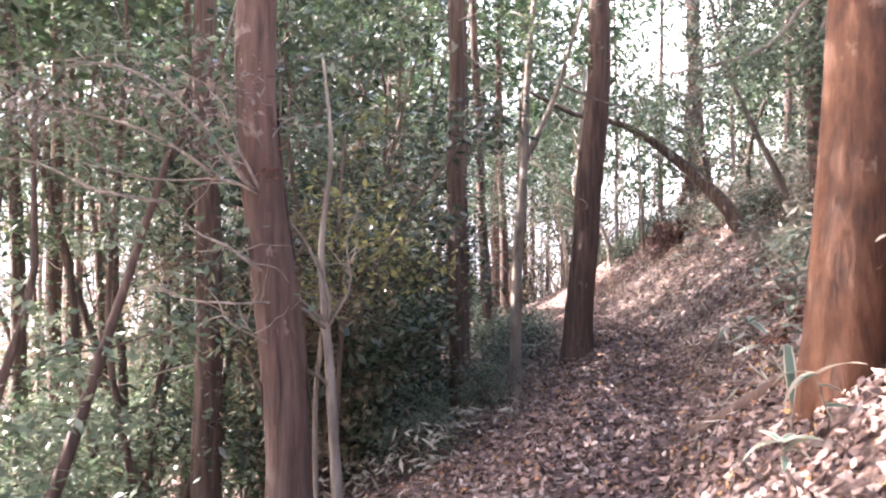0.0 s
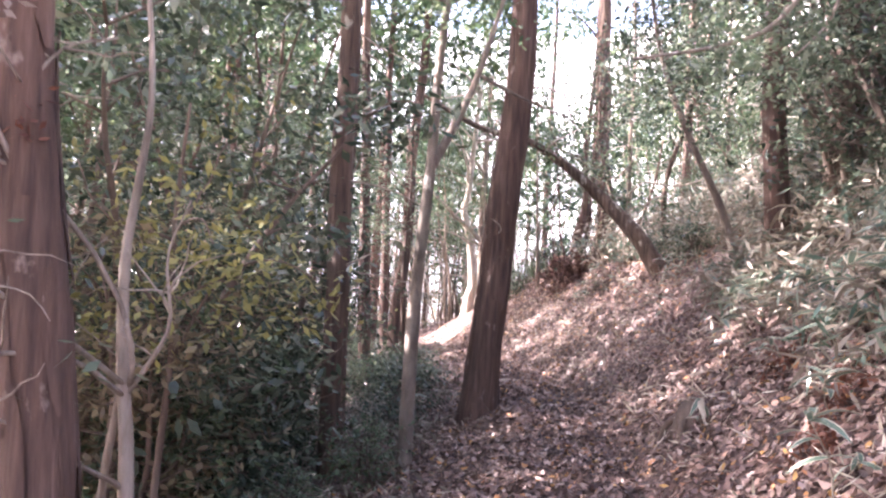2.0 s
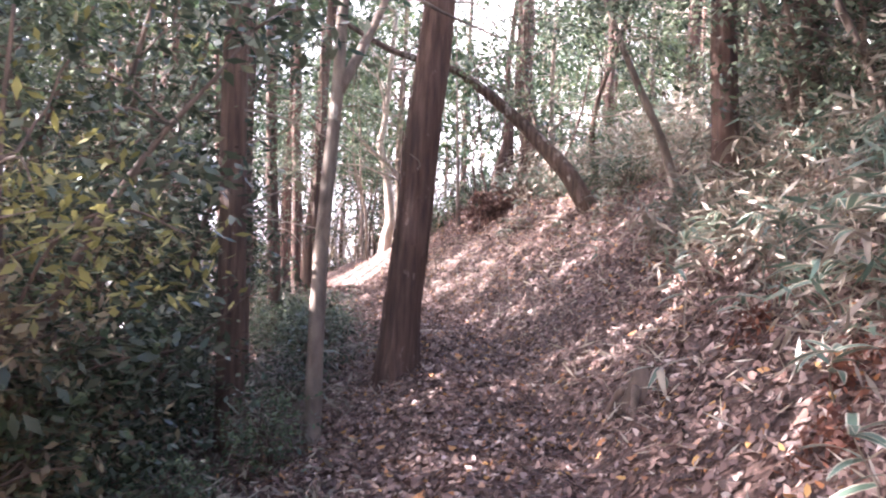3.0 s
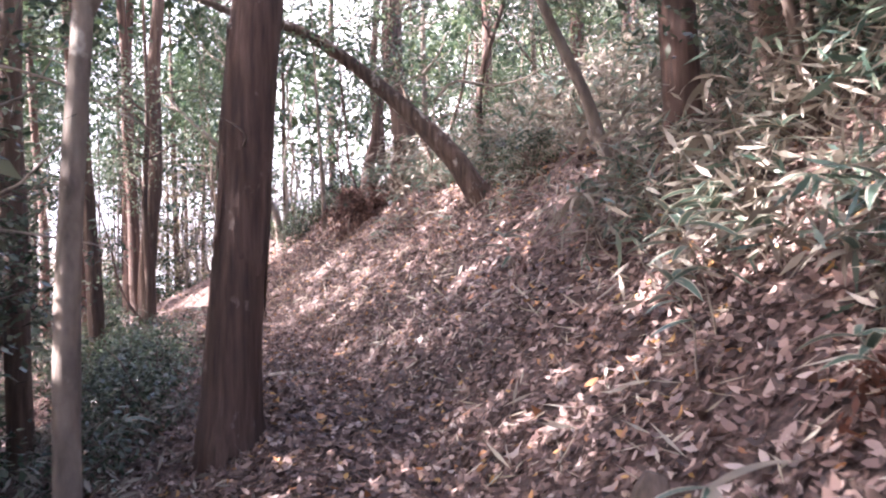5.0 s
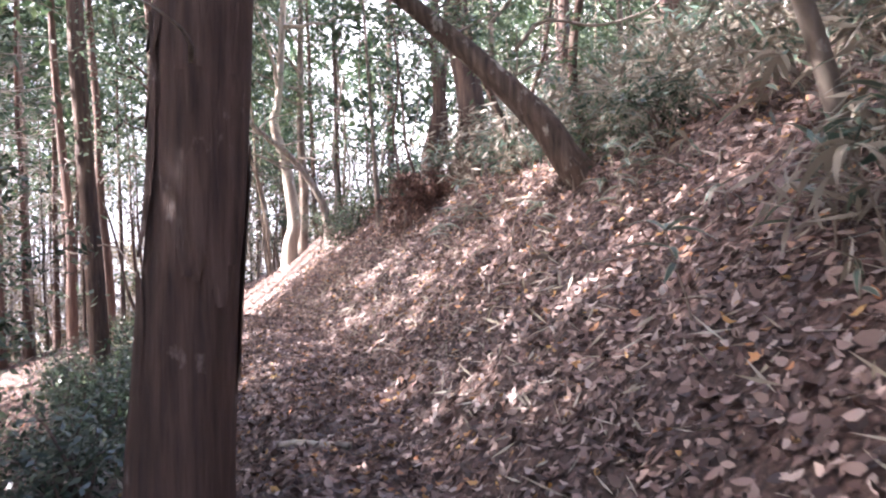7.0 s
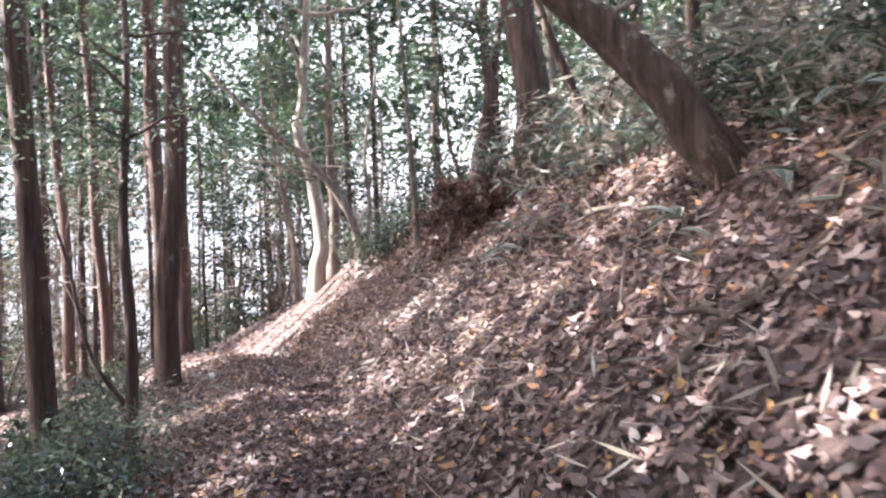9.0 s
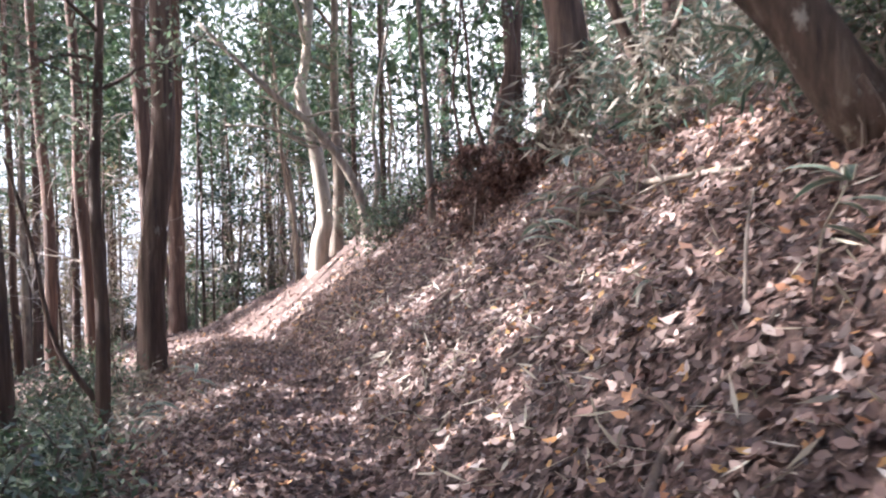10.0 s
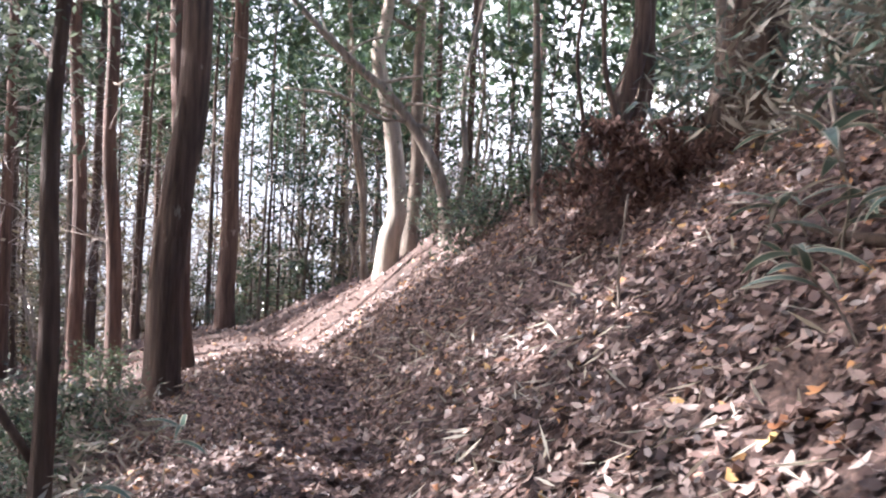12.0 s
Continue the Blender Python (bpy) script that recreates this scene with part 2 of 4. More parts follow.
def curve_points(controls, n):
    """Points on a smooth line through controls."""
    c = [Vector(p) for p in controls]
    c = [2 * c[0] - c[1]] + c + [2 * c[-1] - c[-2]]
    out = []
    segs = len(c) - 3
    for i in range(n):
        u = i / (n - 1) * segs
        k = min(int(u), segs - 1)
        t = u - k
        p0, p1, p2, p3 = c[k:k + 4]
        out.append(0.5 * (2 * p1 + (p2 - p0) * t + (2 * p0 - 5 * p1 + 4 * p2 - p3) * t * t + (3 * p1 - p0 - 3 * p2 + p3) * t ** 3))
    return out


def wander(rng, start, way, length, steps, bend=0.25, lift=0.0):
    """A crooked line from start, like a twig."""
    p, d = Vector(start), Vector(way).normalized()
    pts = [p.copy()]
    for _ in range(steps):
        d = (d + Vector(rng.normal(0, bend, 3)) + Vector((0, 0, lift))).normalized()
        p = p + d * (length / steps)
        pts.append(p.copy())
    return pts


def taper(r0, r1, n):
    return [r0 + (r1 - r0) * i / (n - 1) for i in range(n)]


def leaf_cloud(rng, centres, per, spread, size, flat=0.5, droop=0.0, slim=0.42):
    """Corners of folded leaves scattered round centres."""
    centres = np.asarray(centres, float)
    n = len(centres) * per
    base = np.repeat(centres, per, 0) + rng.normal(0, 1, (n, 3)) * np.asarray(spread)
    az = rng.uniform(0, 2 * np.pi, n)
    pitch = rng.normal(-droop, 0.45, n)
    d = np.stack([np.cos(az) * np.cos(pitch), np.sin(az) * np.cos(pitch), np.sin(pitch)], 1)
    up = rng.normal(0, flat, (n, 3)) + np.array([0, 0, 1.0])
    s = np.cross(d, up)
    s /= np.linalg.norm(s, axis=1, keepdims=True) + 1e-9
    nn = np.cross(s, d)
    L = (size * rng.uniform(0.65, 1.35, n))[:, None]
    w = L * slim * rng.uniform(0.8, 1.2, (n, 1))
    mid = base + d * L * 0.45
    q = np.stack([base, mid + s * w * 0.5 - nn * L * 0.06, base + d * L - nn * L * 0.1, mid - s * w * 0.5 - nn * L * 0.06], 1)
    return q


def leaf_mesh(name, quads):
    return mesh_fast(name, quads.reshape(-1, 3), 4, len(quads))


def part(name, made, mat, parent, label=""):
    me = made if isinstance(made, bpy.types.Mesh) else mesh_of(name, *made)
    if not me.materials:
        me.materials.append(mat)
    ob = new(name, me)
    ob.parent = parent
    if label:
        tagged(ob, label)
    return ob


def root(name, x, y, z=None, label="", category="", group=""):
    e = new(name)
    e.empty_display_size = 0.2
    e.location = (x, y, gz(x, y) if z is None else z)
    return tagged(e, label, category, group)


# ---- ground ----


def axis(lo, hi, a, b, fine, grow):
    """Even steps between a and b, then ever wider ones out to lo and hi."""
    mid = list(np.arange(a, b + 1e-6, fine))
    s, right = fine, []
    p = b
    while p < hi:
        s *= grow
        p += s
        right.append(p)
    s, left = fine, []
    p = a
    while p > lo:
        s *= grow
        p -= s
        left.append(p)
    return np.array(left[::-1] + mid + right)


gx, gy = axis(-420, 420, -6, 6, 0.12, 1.16), axis(-420, 420, -1, 32, 0.12, 1.16)
XX, YY = np.meshgrid(gx, gy)
ZZ = ground_z(XX, YY)
nx, ny = len(gx), len(gy)
quad = [(j * nx + i, j * nx + i + 1, (j + 1) * nx + i + 1, (j + 1) * nx + i) for j in range(ny - 1) for i in range(nx - 1)]
ground = new("ground", mesh_of("ground", np.stack([XX, YY, ZZ], -1).reshape(-1, 3), quad))
ground.data.materials.append(SOIL)
tagged(ground, "brown forest floor sloping across a trodden leaf-covered footpath", "ground", kind="structure")

# ---- glowing backdrop ring, added for the white glare between the trunks ----
backdrop_glow, hn, hl, hb = material("glowing_backdrop", 1.0)
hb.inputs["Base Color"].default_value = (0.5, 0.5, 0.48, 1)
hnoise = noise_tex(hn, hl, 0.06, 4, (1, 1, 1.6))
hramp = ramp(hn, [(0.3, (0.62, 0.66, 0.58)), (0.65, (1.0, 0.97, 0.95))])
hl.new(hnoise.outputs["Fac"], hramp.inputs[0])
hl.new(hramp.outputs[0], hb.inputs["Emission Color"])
# emission stands in for overexposed sky and haze
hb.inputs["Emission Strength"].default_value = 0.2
backdrop_ring = []
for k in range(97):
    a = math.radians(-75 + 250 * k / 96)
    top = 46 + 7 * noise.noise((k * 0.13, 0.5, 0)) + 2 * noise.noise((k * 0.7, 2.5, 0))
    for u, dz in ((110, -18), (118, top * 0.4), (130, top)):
        backdrop_ring.append((u * math.cos(a), 15 + u * math.sin(a), dz))
backdrop = new("backdrop", mesh_of("backdrop", backdrop_ring, [(3 * k + r, 3 * k + 3 + r, 3 * k + 4 + r, 3 * k + 1 + r) for k in range(96) for r in (0, 1)]))
backdrop.data.materials.append(backdrop_glow)
tagged(backdrop, "glowing backdrop ring standing in for bright sky beyond the trees", "distance", kind="structure")

# ---- trees ----
CYPRESS = "tall cypress tree with straight red-brown fibrous trunk"


def stem_line(h, lean_x, lean_y, wave, seed, n, lift=0.0):
    pts = []
    for i in range(n):
        u = (i / (n - 1)) ** 1.25
        z = u * h
        pts.append(Vector((lean_x * z + wave * (noise.noise((seed, z * 0.5, 0)) - noise.noise((seed, 0, 0))),
                           lean_y * z + wave * (noise.noise((0, seed, z * 0.5)) - noise.noise((0, seed, 0))), z - (0.25 if i == 0 else 0) + lift)))
    return pts


def crown_centres(rng, axis_at, lo, hi, r0, r1, count):
    out = []
    for _ in range(count):
        u = rng.uniform(0, 1) ** 0.8
        z = lo + (hi - lo) * u
        r = (r0 + (r1 - r0) * u) * math.sqrt(rng.uniform(0.05, 1))
        a = rng.uniform(0, 2 * math.pi)
        p = axis_at(z)
        out.append((p.x + r * math.cos(a), p.y + r * math.sin(a), z - 0.25 * r))
    return out


def conifer(x, y, r, lean=(0, 0), h=15.0, seed=1, mat=None, label=CYPRESS, crown_lo=7.0, sides=26, rings=46, wave=0.08, dead=10, name="cypress_tree",
            category="tree", crown_r=2.1, leafy=120, whorls=0, flare=0.3, strips=0, clump=(14, 0.3, 0.3)):
    rng = np.random.default_rng(seed)
    e = root(name, x, y, None, label, category)
    line = stem_line(h, lean[0], lean[1], wave, seed * 1.7, rings)
    radii = [r * (1 - 0.75 * min(1, p.z / h)) if p.z > 0 else r for p in line]
    part("trunk", tube(line, radii, sides, 0.11, seed * 3.1, flare), mat or BARK_RED, e)

    def axis_at(z):
        i = min(range(len(line)), key=lambda k: abs(line[k].z - z))
        return line[i]

    def line_at(z):
        zs = [p.z for p in line]
        return float(np.interp(z, zs, [p.x for p in line])), float(np.interp(z, zs, [p.y for p in line]))
    for k in range(strips):
        a, z0, span = rng.uniform(0, 2 * math.pi), rng.uniform(0.25, 3.4), rng.uniform(0.3, 1.1)
        w, curl = rng.uniform(0.05, 0.14), rng.uniform(0.0, 0.02)
        sv, sf = [], []
        for i in range(9):
            z = z0 + span * i / 8
            p, rr = axis_at(z), r * (1 - 0.75 * z / h)
            edge = 1 - 0.75 * abs(i / 4 - 1) ** 3
            off = 0.007 + curl * (abs(i / 4 - 1) ** 4)
            px, py = line_at(z)
            for s in (-1, -0.4, 0.4, 1):
                aa = a + s * w * edge / rr * 0.5 + 0.05 * math.sin(3 * z + k)
                q = rr * (1 + 0.11 * 0.5) + off - 0.006 * s * s
                sv.append((px + q * math.cos(aa), py + q * math.sin(aa), z))
        for i in range(8):
            for c in range(3):
                sf.append((i * 4 + c, i * 4 + c + 1, i * 4 + c + 5, i * 4 + c + 4))
        part("bark_strip", (sv, sf), mat or BARK_RED, e)
    for _ in range(dead):
        z = rng.uniform(1.6, crown_lo)
        p = axis_at(z)
        a = rng.uniform(0, 2 * math.pi)
        tw = wander(rng, p, (math.cos(a), math.sin(a), rng.uniform(-0.3, 0.3)), rng.uniform(0.5, 1.4), 6, 0.18)
        part("dead_branch", tube(tw, taper(0.014, 0.003, 7), 5), TWIG, e)
    for w in range(whorls):
        pieces = []
        for _ in range(16):
            z = 1.4 + (crown_lo - 1.0) * (w + rng.uniform(0, 1)) / whorls
            a = rng.uniform(0, 2 * math.pi)
            tw = wander(rng, axis_at(z), (math.cos(a), math.sin(a), rng.uniform(-0.35, 0.3)), rng.uniform(0.5, 1.7), 4, 0.2)
            pieces.append(tube(tw, taper(0.012, 0.004, 5), 4))
            side = wander(rng, tw[2], (math.cos(a + 0.8), math.sin(a + 0.8), 0.1), 0.5, 3, 0.25)
            pieces.append(tube(side, taper(0.006, 0.003, 4), 3))
        tagged(part("dead_branch", merge(pieces), DEAD_BRANCH, e), kind="stuff")
    cs = crown_centres(rng, axis_at, crown_lo, h + 0.4, crown_r, 0.4, leafy)
    part("crown", leaf_mesh("crown", leaf_cloud(rng, cs, clump[0], (clump[1], clump[1], 0.55 * clump[1]), clump[2], 0.6, 0.3, 0.4)), NEEDLE, e)
    return e


def broadleaf(x, y, r, line, seed=1, mat=None, label="", limbs=6, limb_from=1.6, limb_len=1.6, leaf=None, leaf_size=0.07, per=26, tips=4, name="broadleaf_tree",
              sides=14, crown_label="", flare=0.25, extra=(), spray=0, more=()):
    """A tree with a given stem line (from its foot), limbs and leaf sprays at their ends."""
    rng = np.random.default_rng(seed)
    e = root(name, x, y, None, label, "tree")
    pts = curve_points(line, 26)
    radii = taper(r, r * 0.35, 26)
    part("trunk", tube(pts, radii, sides, 0.1, seed * 2.3, flare), mat or BARK_GREY, e)
    centres = []
    for ctrl, r0 in extra:
        bp = curve_points(ctrl, 14)
        part("limb", tube(bp, taper(r0, r0 * 0.4, 14), 10, 0.08, seed), mat or BARK_GREY, e)
        for q in bp[4:]:
            centres += [tuple(q + Vector((rng.normal(0, 0.22), rng.normal(0, 0.22), rng.normal(-0.05, 0.16)))) for _ in range(spray)]
    for c0, c1, k in more:
        centres += [tuple(rng.uniform(a0, a1) for a0, a1 in zip(c0, c1)) for _ in range(k)]
    high = [p for p in pts if p.z > limb_from] or pts[-3:]
    for k in range(limbs):
        p = high[int(rng.integers(0, len(high)))]
        a = rng.uniform(0, 2 * math.pi)
        tw = wander(rng, p, (math.cos(a), math.sin(a), rng.uniform(0.0, 0.7)), limb_len * rng.uniform(0.6, 1.2), 8, 0.22)
        part("limb", tube(tw, taper(max(0.012, r * 0.28), 0.005, 9), 6), mat or BARK_GREY, e)
        for q in tw[4:]:
            for _ in range(tips):
                centres.append(tuple(q + Vector(rng.normal(0, 0.2, 3))))
    if leaf and centres:
        part("crown", leaf_mesh("crown", leaf_cloud(rng, centres, per, (0.16, 0.16, 0.09), leaf_size, 0.5, 0.25)), leaf, e, crown_label)
    return e


# trunks beside the path
conifer(-2.2, 5.7, 0.155, (-0.055, 0.0), 14, 3, dead=0, strips=30, label="tall cypress with peeling red-brown bark beside a bare sapling")
tuft = root("dead_leaf_tuft", -2.24 - 0.055 * 2.3 + 0.03, 5.7 - 0.15, 2.02, "rust-red tuft of dead leaves caught on cypress bark", "dead leaves")
rngt = np.random.default_rng(90)
part("leaves", leaf_mesh("leaves", leaf_cloud(rngt, [(0, 0, 0), (0.04, 0, -0.05), (0.03, 0.01, 0.06)], 18, (0.03, 0.02, 0.04), 0.06, 0.8, 0.3)), RUST, tuft)
conifer(-3.88, 7.95, 0.14, (-0.006, 0.0), 15, 5, mat=BARK_BROWN, label="dark cypress trunk standing downslope among green shrubs")
conifer(-2.12, 11.65, 0.135, (-0.01, 0.0), 16, 7, mat=BARK_BROWN, label="slim dark cypress trunk below the footpath edge")
conifer(-0.62, 12.0, 0.178, (0.07, 0.01), 16, 9, dead=3, label="thick reddish cypress trunk leaning at the footpath edge", flare=0.6, strips=34, rings=60, sides=36)
conifer(0.93, 4.25, 0.165, (0.035, 0.02), 13, 11, mat=BARK_ORANGE, dead=2, name="orange_barked_tree", label="stout tree with flaking orange bark beside the footpath", rings=60, sides=36)
conifer(-2.6, 14.6, 0.12, (-0.01, 0.0), 15, 13, mat=BARK_BROWN, label="slim shaded cypress trunk behind the thicket")
conifer(-7.2, 9.8, 0.11, (-0.05, 0.0), 14, 15, mat=BARK_BROWN, label="slim trunk in the sunlit lower thicket")
conifer(-2.85, 23.55, 0.16, (0.05, 0.02), 15, 17, mat=BARK_BROWN, dead=5, label="leaning cypress trunk where the footpath bends", strips=16, rings=56, sides=30)
conifer(-3.3, 25.5, 0.13, (-0.03, 0.0), 15, 19, label="red-brown cypress trunk behind the leaning one")
conifer(-4.45, 31.2, 0.165, (0.02, 0.0), 16, 21, label="straight cypress trunk beyond the footpath bend")
conifer(-3.0, 20.0, 0.125, (-0.045, 0.0), 15, 23, mat=BARK_BROWN, label="dark cypress trunk just below the footpath")
conifer(-5.85, 28.4, 0.11, (-0.04, 0.0), 15, 25, label="cypress trunk in the planted grove below")
conifer(-4.7, 27.0, 0.1, (-0.035, 0.0), 15, 27, label="thin cypress trunk in the planted grove")
conifer(2.95, 11.3, 0.21, (0.0, 0.02), 15, 29, mat=BARK_BROWN, dead=4, label="massive brown trunk on top of the leafy bank", crown_lo=6)
conifer(3.7, 11.7, 0.19, (0.02, 0.0), 14, 30, mat=BARK_RED, dead=3, label="reddish trunk standing back on the bank")
conifer(2.36, 11.6, 0.13, (-0.02, 0.02), 13, 31, mat=BARK_RED, dead=2, label="slender reddish trunk on the bank among bamboo grass")
conifer(1.76, 21.85, 0.21, (-0.03, 0.0), 15, 33, mat=BARK_BROWN, dead=4, label="thick dark trunk on the crest of the bank", wave=0.2)
conifer(4.2, 14.2, 0.2, (0.03, 0.0), 14, 35, mat=BARK_BROWN, label="brown trunk high on the wooded bank")
conifer(5.6, 17.5, 0.26, (-0.02, 0.0), 15, 37, mat=BARK_BROWN, label="broad brown trunk high on the wooded bank")

# slim grey tree with a fork at the path edge
broadleaf(-1.24, 10.35, 0.066, [(0, 0, -0.2), (0.02, 0.02, 1.4), (0.1, 0.1, 2.8), (0.13, 0.2, 3.8), (0.24, 0.3, 5.2), (0.3, 0.4, 6.5)], 41, BARK_GREY,
          "slim grey-barked tree forking at the footpath edge", 7, 3.8, 1.8, LEAF_MID,
          extra=[([(0.1, 0.1, 2.75), (0.3, 0.25, 3.2), (0.5, 0.4, 3.75), (0.8, 0.6, 4.9)], 0.048), ([(0.5, 0.4, 3.7), (0.9, 0.6, 3.55), (1.4, 0.8, 3.4)], 0.02)])
# thin dark stem by the bend
broadleaf(-2.36, 20.3, 0.068, [(0, 0, -0.2), (0.04, 0.0, 1.0), (-0.01, 0.05, 2.2), (0.05, 0.1, 3.6), (0.02, 0.1, 5.5)], 43, BARK_BROWN,
          "thin dark-stemmed tree at the lower footpath edge", 9, 2.5, 1.1, LEAF_BRIGHT, per=14,
          extra=[([(0.0, 0.0, 0.35), (-0.35, 0.0, 0.9), (-0.55, 0.1, 1.7), (-0.75, 0.1, 2.4)], 0.028)])
# crooked tree at the bend; pale bark colour stands in for sun on it
broadleaf(-1.27, 27.7, 0.17, [(0, 0, -0.2), (0.05, 0, 0.45), (0.14, 0, 0.9), (0.0, 0, 2.05), (-0.22, 0, 2.95), (-0.1, 0, 3.6), (0.1, 0.2, 6.5)], 45, BARK_PALE,
          "crooked tree at the footpath bend, bark coloured pale as if sunlit", 8, 3.2, 2.2, LEAF_MID)
broadleaf(-1.05, 28.6, 0.12, [(0, 0, -0.2), (0.1, 0, 1.2), (0.05, 0, 2.5), (0.1, 0, 4.5), (0.2, 0, 7)], 47, BARK_GREY,
          "grey tree standing behind the crooked pale one", 8, 3.0, 2.0, LEAF_MID)
# arching bare tree over the path; its paler twig bark imitates sun on it
broadleaf(-0.36, 26.1, 0.085, [(0, 0, -0.2), (-0.1, 0, 0.6), (-0.37, 0, 1.15), (-0.76, 0, 1.65), (-1.23, 0, 2.05), (-1.66, 0, 2.45), (-2.4, 0, 3.2)], 49, TWIG,
          "small grey tree arching over the footpath", 9, 1.3, 1.3, LEAF_MID, per=8,
          extra=[([(0.02, 0, 0.0), (0.15, 0.1, 0.9), (0.1, 0.1, 1.8), (0.35, 0.2, 3.2)], 0.05), ([(-0.3, 0, 1.3), (-0.8, 0.2, 1.45), (-1.5, 0.3, 1.7), (-2.1, 0.3, 1.75)], 0.035)])
broadleaf(0.5, 23.55, 0.05, [(0, 0, -0.2), (-0.04, 0, 1.0), (-0.1, 0, 2.2), (-0.2, 0, 4.5)], 51, BARK_GREY, "thin straight grey sapling on the bank", 6, 2.2, 1.2, LEAF_MID, per=12)
broadleaf(0.74, 23.0, 0.022, [(0, 0, -0.1), (0.08, 0, 0.6), (0.0, 0, 1.3), (0.1, 0, 2.2), (0.05, 0, 3.2)], 53, BARK_BROWN, "wavy thin dark sapling on the bank", 4, 1.6, 0.9, LEAF_MID, per=10)
broadleaf(1.06, 22.45, 0.03, [(0, 0, -0.1), (-0.03, 0, 0.4), (-0.16, 0, 0.9), (-0.2, 0, 1.6), (-0.35, 0, 3.0)], 55, BARK_BROWN, "wavy thin dark sapling by the dead ferns", 4, 1.6, 0.9, LEAF_MID, per=10)
broadleaf(1.5, 26.2, 0.15, [(0, 0, -0.2), (0.1, 0, 0.7), (0.3, 0, 1.6), (0.25, 0, 3.0), (0.5, 0, 6.0)], 57, BARK_BROWN, "twin-stemmed brown tree behind the dead ferns", 8, 2.6, 1.8, LEAF_DARK,
          extra=[([(0.05, 0.0, 0.0), (0.4, 0.1, 0.9), (0.42, 0.1, 2.2), (0.8, 0.2, 4.5)], 0.11)])
# two slanting stems on the bank
broadleaf(2.28, 12.55, 0.055, [(0, 0, -0.2), (-0.25, 0, 0.6), (-0.6, 0, 1.35), (-0.95, 0.1, 2.3), (-1.2, 0.1, 3.6)], 59, BARK_GREY, "pale slanting stem rising out of bamboo grass", 6, 1.8, 1.4, LEAF_DARK, more=[((-1.3, -0.3, 1.5), (-0.2, 0.9, 3.2), 60)])
broadleaf(2.5, 17.6, 0.06, [(0, 0, -0.2), (-0.2, 0, 0.6), (-0.15, 0, 1.4), (0.2, 0, 2.5), (0.5, 0, 4)], 61, BARK_BROWN, "thin brown slanting tree on the bank", 7, 1.6, 1.4, LEAF_MID)
broadleaf(2.1, 19.6, 0.055, [(0, 0, -0.2), (-0.15, 0, 0.5), (-0.45, 0, 1.3), (-0.7, 0, 2.2), (-0.75, 0, 3.6)], 63, BARK_BROWN, "thin forked brown tree on the bank", 7, 1.5, 1.3, LEAF_DARK,
          extra=[([(-0.1, 0, 0.3), (0.15, 0, 0.9), (0.35, 0, 1.5), (0.5, 0, 2.4)], 0.04)])
# evergreen on the bank that reaches over the path with pale crooked boughs
broadleaf(2.9, 8.9, 0.06, [(0, 0, -0.2), (-0.1, 0, 0.6), (-0.5, -0.2, 1.2), (-0.8, -0.3, 2.0), (-0.9, -0.3, 3.6)], 65, TWIG, "evergreen tree with pale crooked boughs over the footpath", 10, 1.9, 1.5,
          LEAF_BRIGHT, per=20, spray=3, more=[((-1.9, 0.1, 1.0), (-0.9, 1.6, 2.6), 60)], extra=[([(-0.8, -0.3, 2.0), (-1.26, -0.4, 1.62), (-1.56, -0.4, 1.24), (-1.94, -0.4, 1.08), (-2.53, -0.4, 0.97)], 0.026),
                             ([(-0.85, -0.3, 2.2), (-1.07, -0.4, 1.61), (-1.19, -0.4, 1.27), (-1.42, -0.4, 1.02)], 0.018)])

# young maple whose yellowing bough hangs towards the path
broadleaf(-2.62, 7.9, 0.03, [(0, 0, -0.2), (0.03, 0, 0.9), (0.1, -0.05, 1.8), (0.05, 0, 2.6), (0.1, 0, 3.4)], 67, TWIG_DARK, "young maple with yellowing leaves hanging over the slope", 5, 1.7, 0.8,
          LEAF_MAPLE, leaf_size=0.075, per=9, tips=2, name="maple_sapling", spray=3,
          extra=[([(0.08, -0.03, 1.7), (0.4, -0.15, 2.25), (0.75, -0.25, 2.4), (1.05, -0.3, 2.3)], 0.012), ([(0.06, 0, 2.0), (0.2, -0.4, 2.5), (0.45, -0.7, 2.6), (0.6, -0.9, 2.45)], 0.01)])

# ---- leaning broken trunk across the bank ----
leaner = root("leaning_trunk", 1.86, 16.5, None, "broken brown trunk leaning across the bank with a splintered foot", "tree trunk")
lz = gz(1.86, 16.5)
lean_line = [Vector(p) - Vector((1.86, 16.5, lz)) for p in ((2.06, 16.42, 1.96), (1.9, 16.45, 2.2), (1.74, 16.5, 2.46), (1.44, 16.6, 2.8), (1.03, 16.75, 3.22), (0.5, 16.75, 3.66), (-0.1, 16.7, 4.0), (-0.9, 16.7, 4.2), (-1.8, 16.8, 4.7))]
lean_pts = curve_points(lean_line, 40)
part("trunk", tube(lean_pts, [0.125, 0.14, 0.145] + taper(0.145, 0.03, 37), 22, 0.14, 5.5), BARK_LEAN, leaner)
foot = part("torn_foot", tube(curve_points([(0.36, -0.12, -0.1), (0.24, -0.09, 0.1), (0.08, -0.05, 0.32)], 9), [0.19, 0.17, 0.155, 0.15, 0.148, 0.147, 0.147, 0.146, 0.14], 22, 0.16, 8.1), BARK_BROWN, leaner, "torn dark foot")
rngv = np.random.default_rng(71)
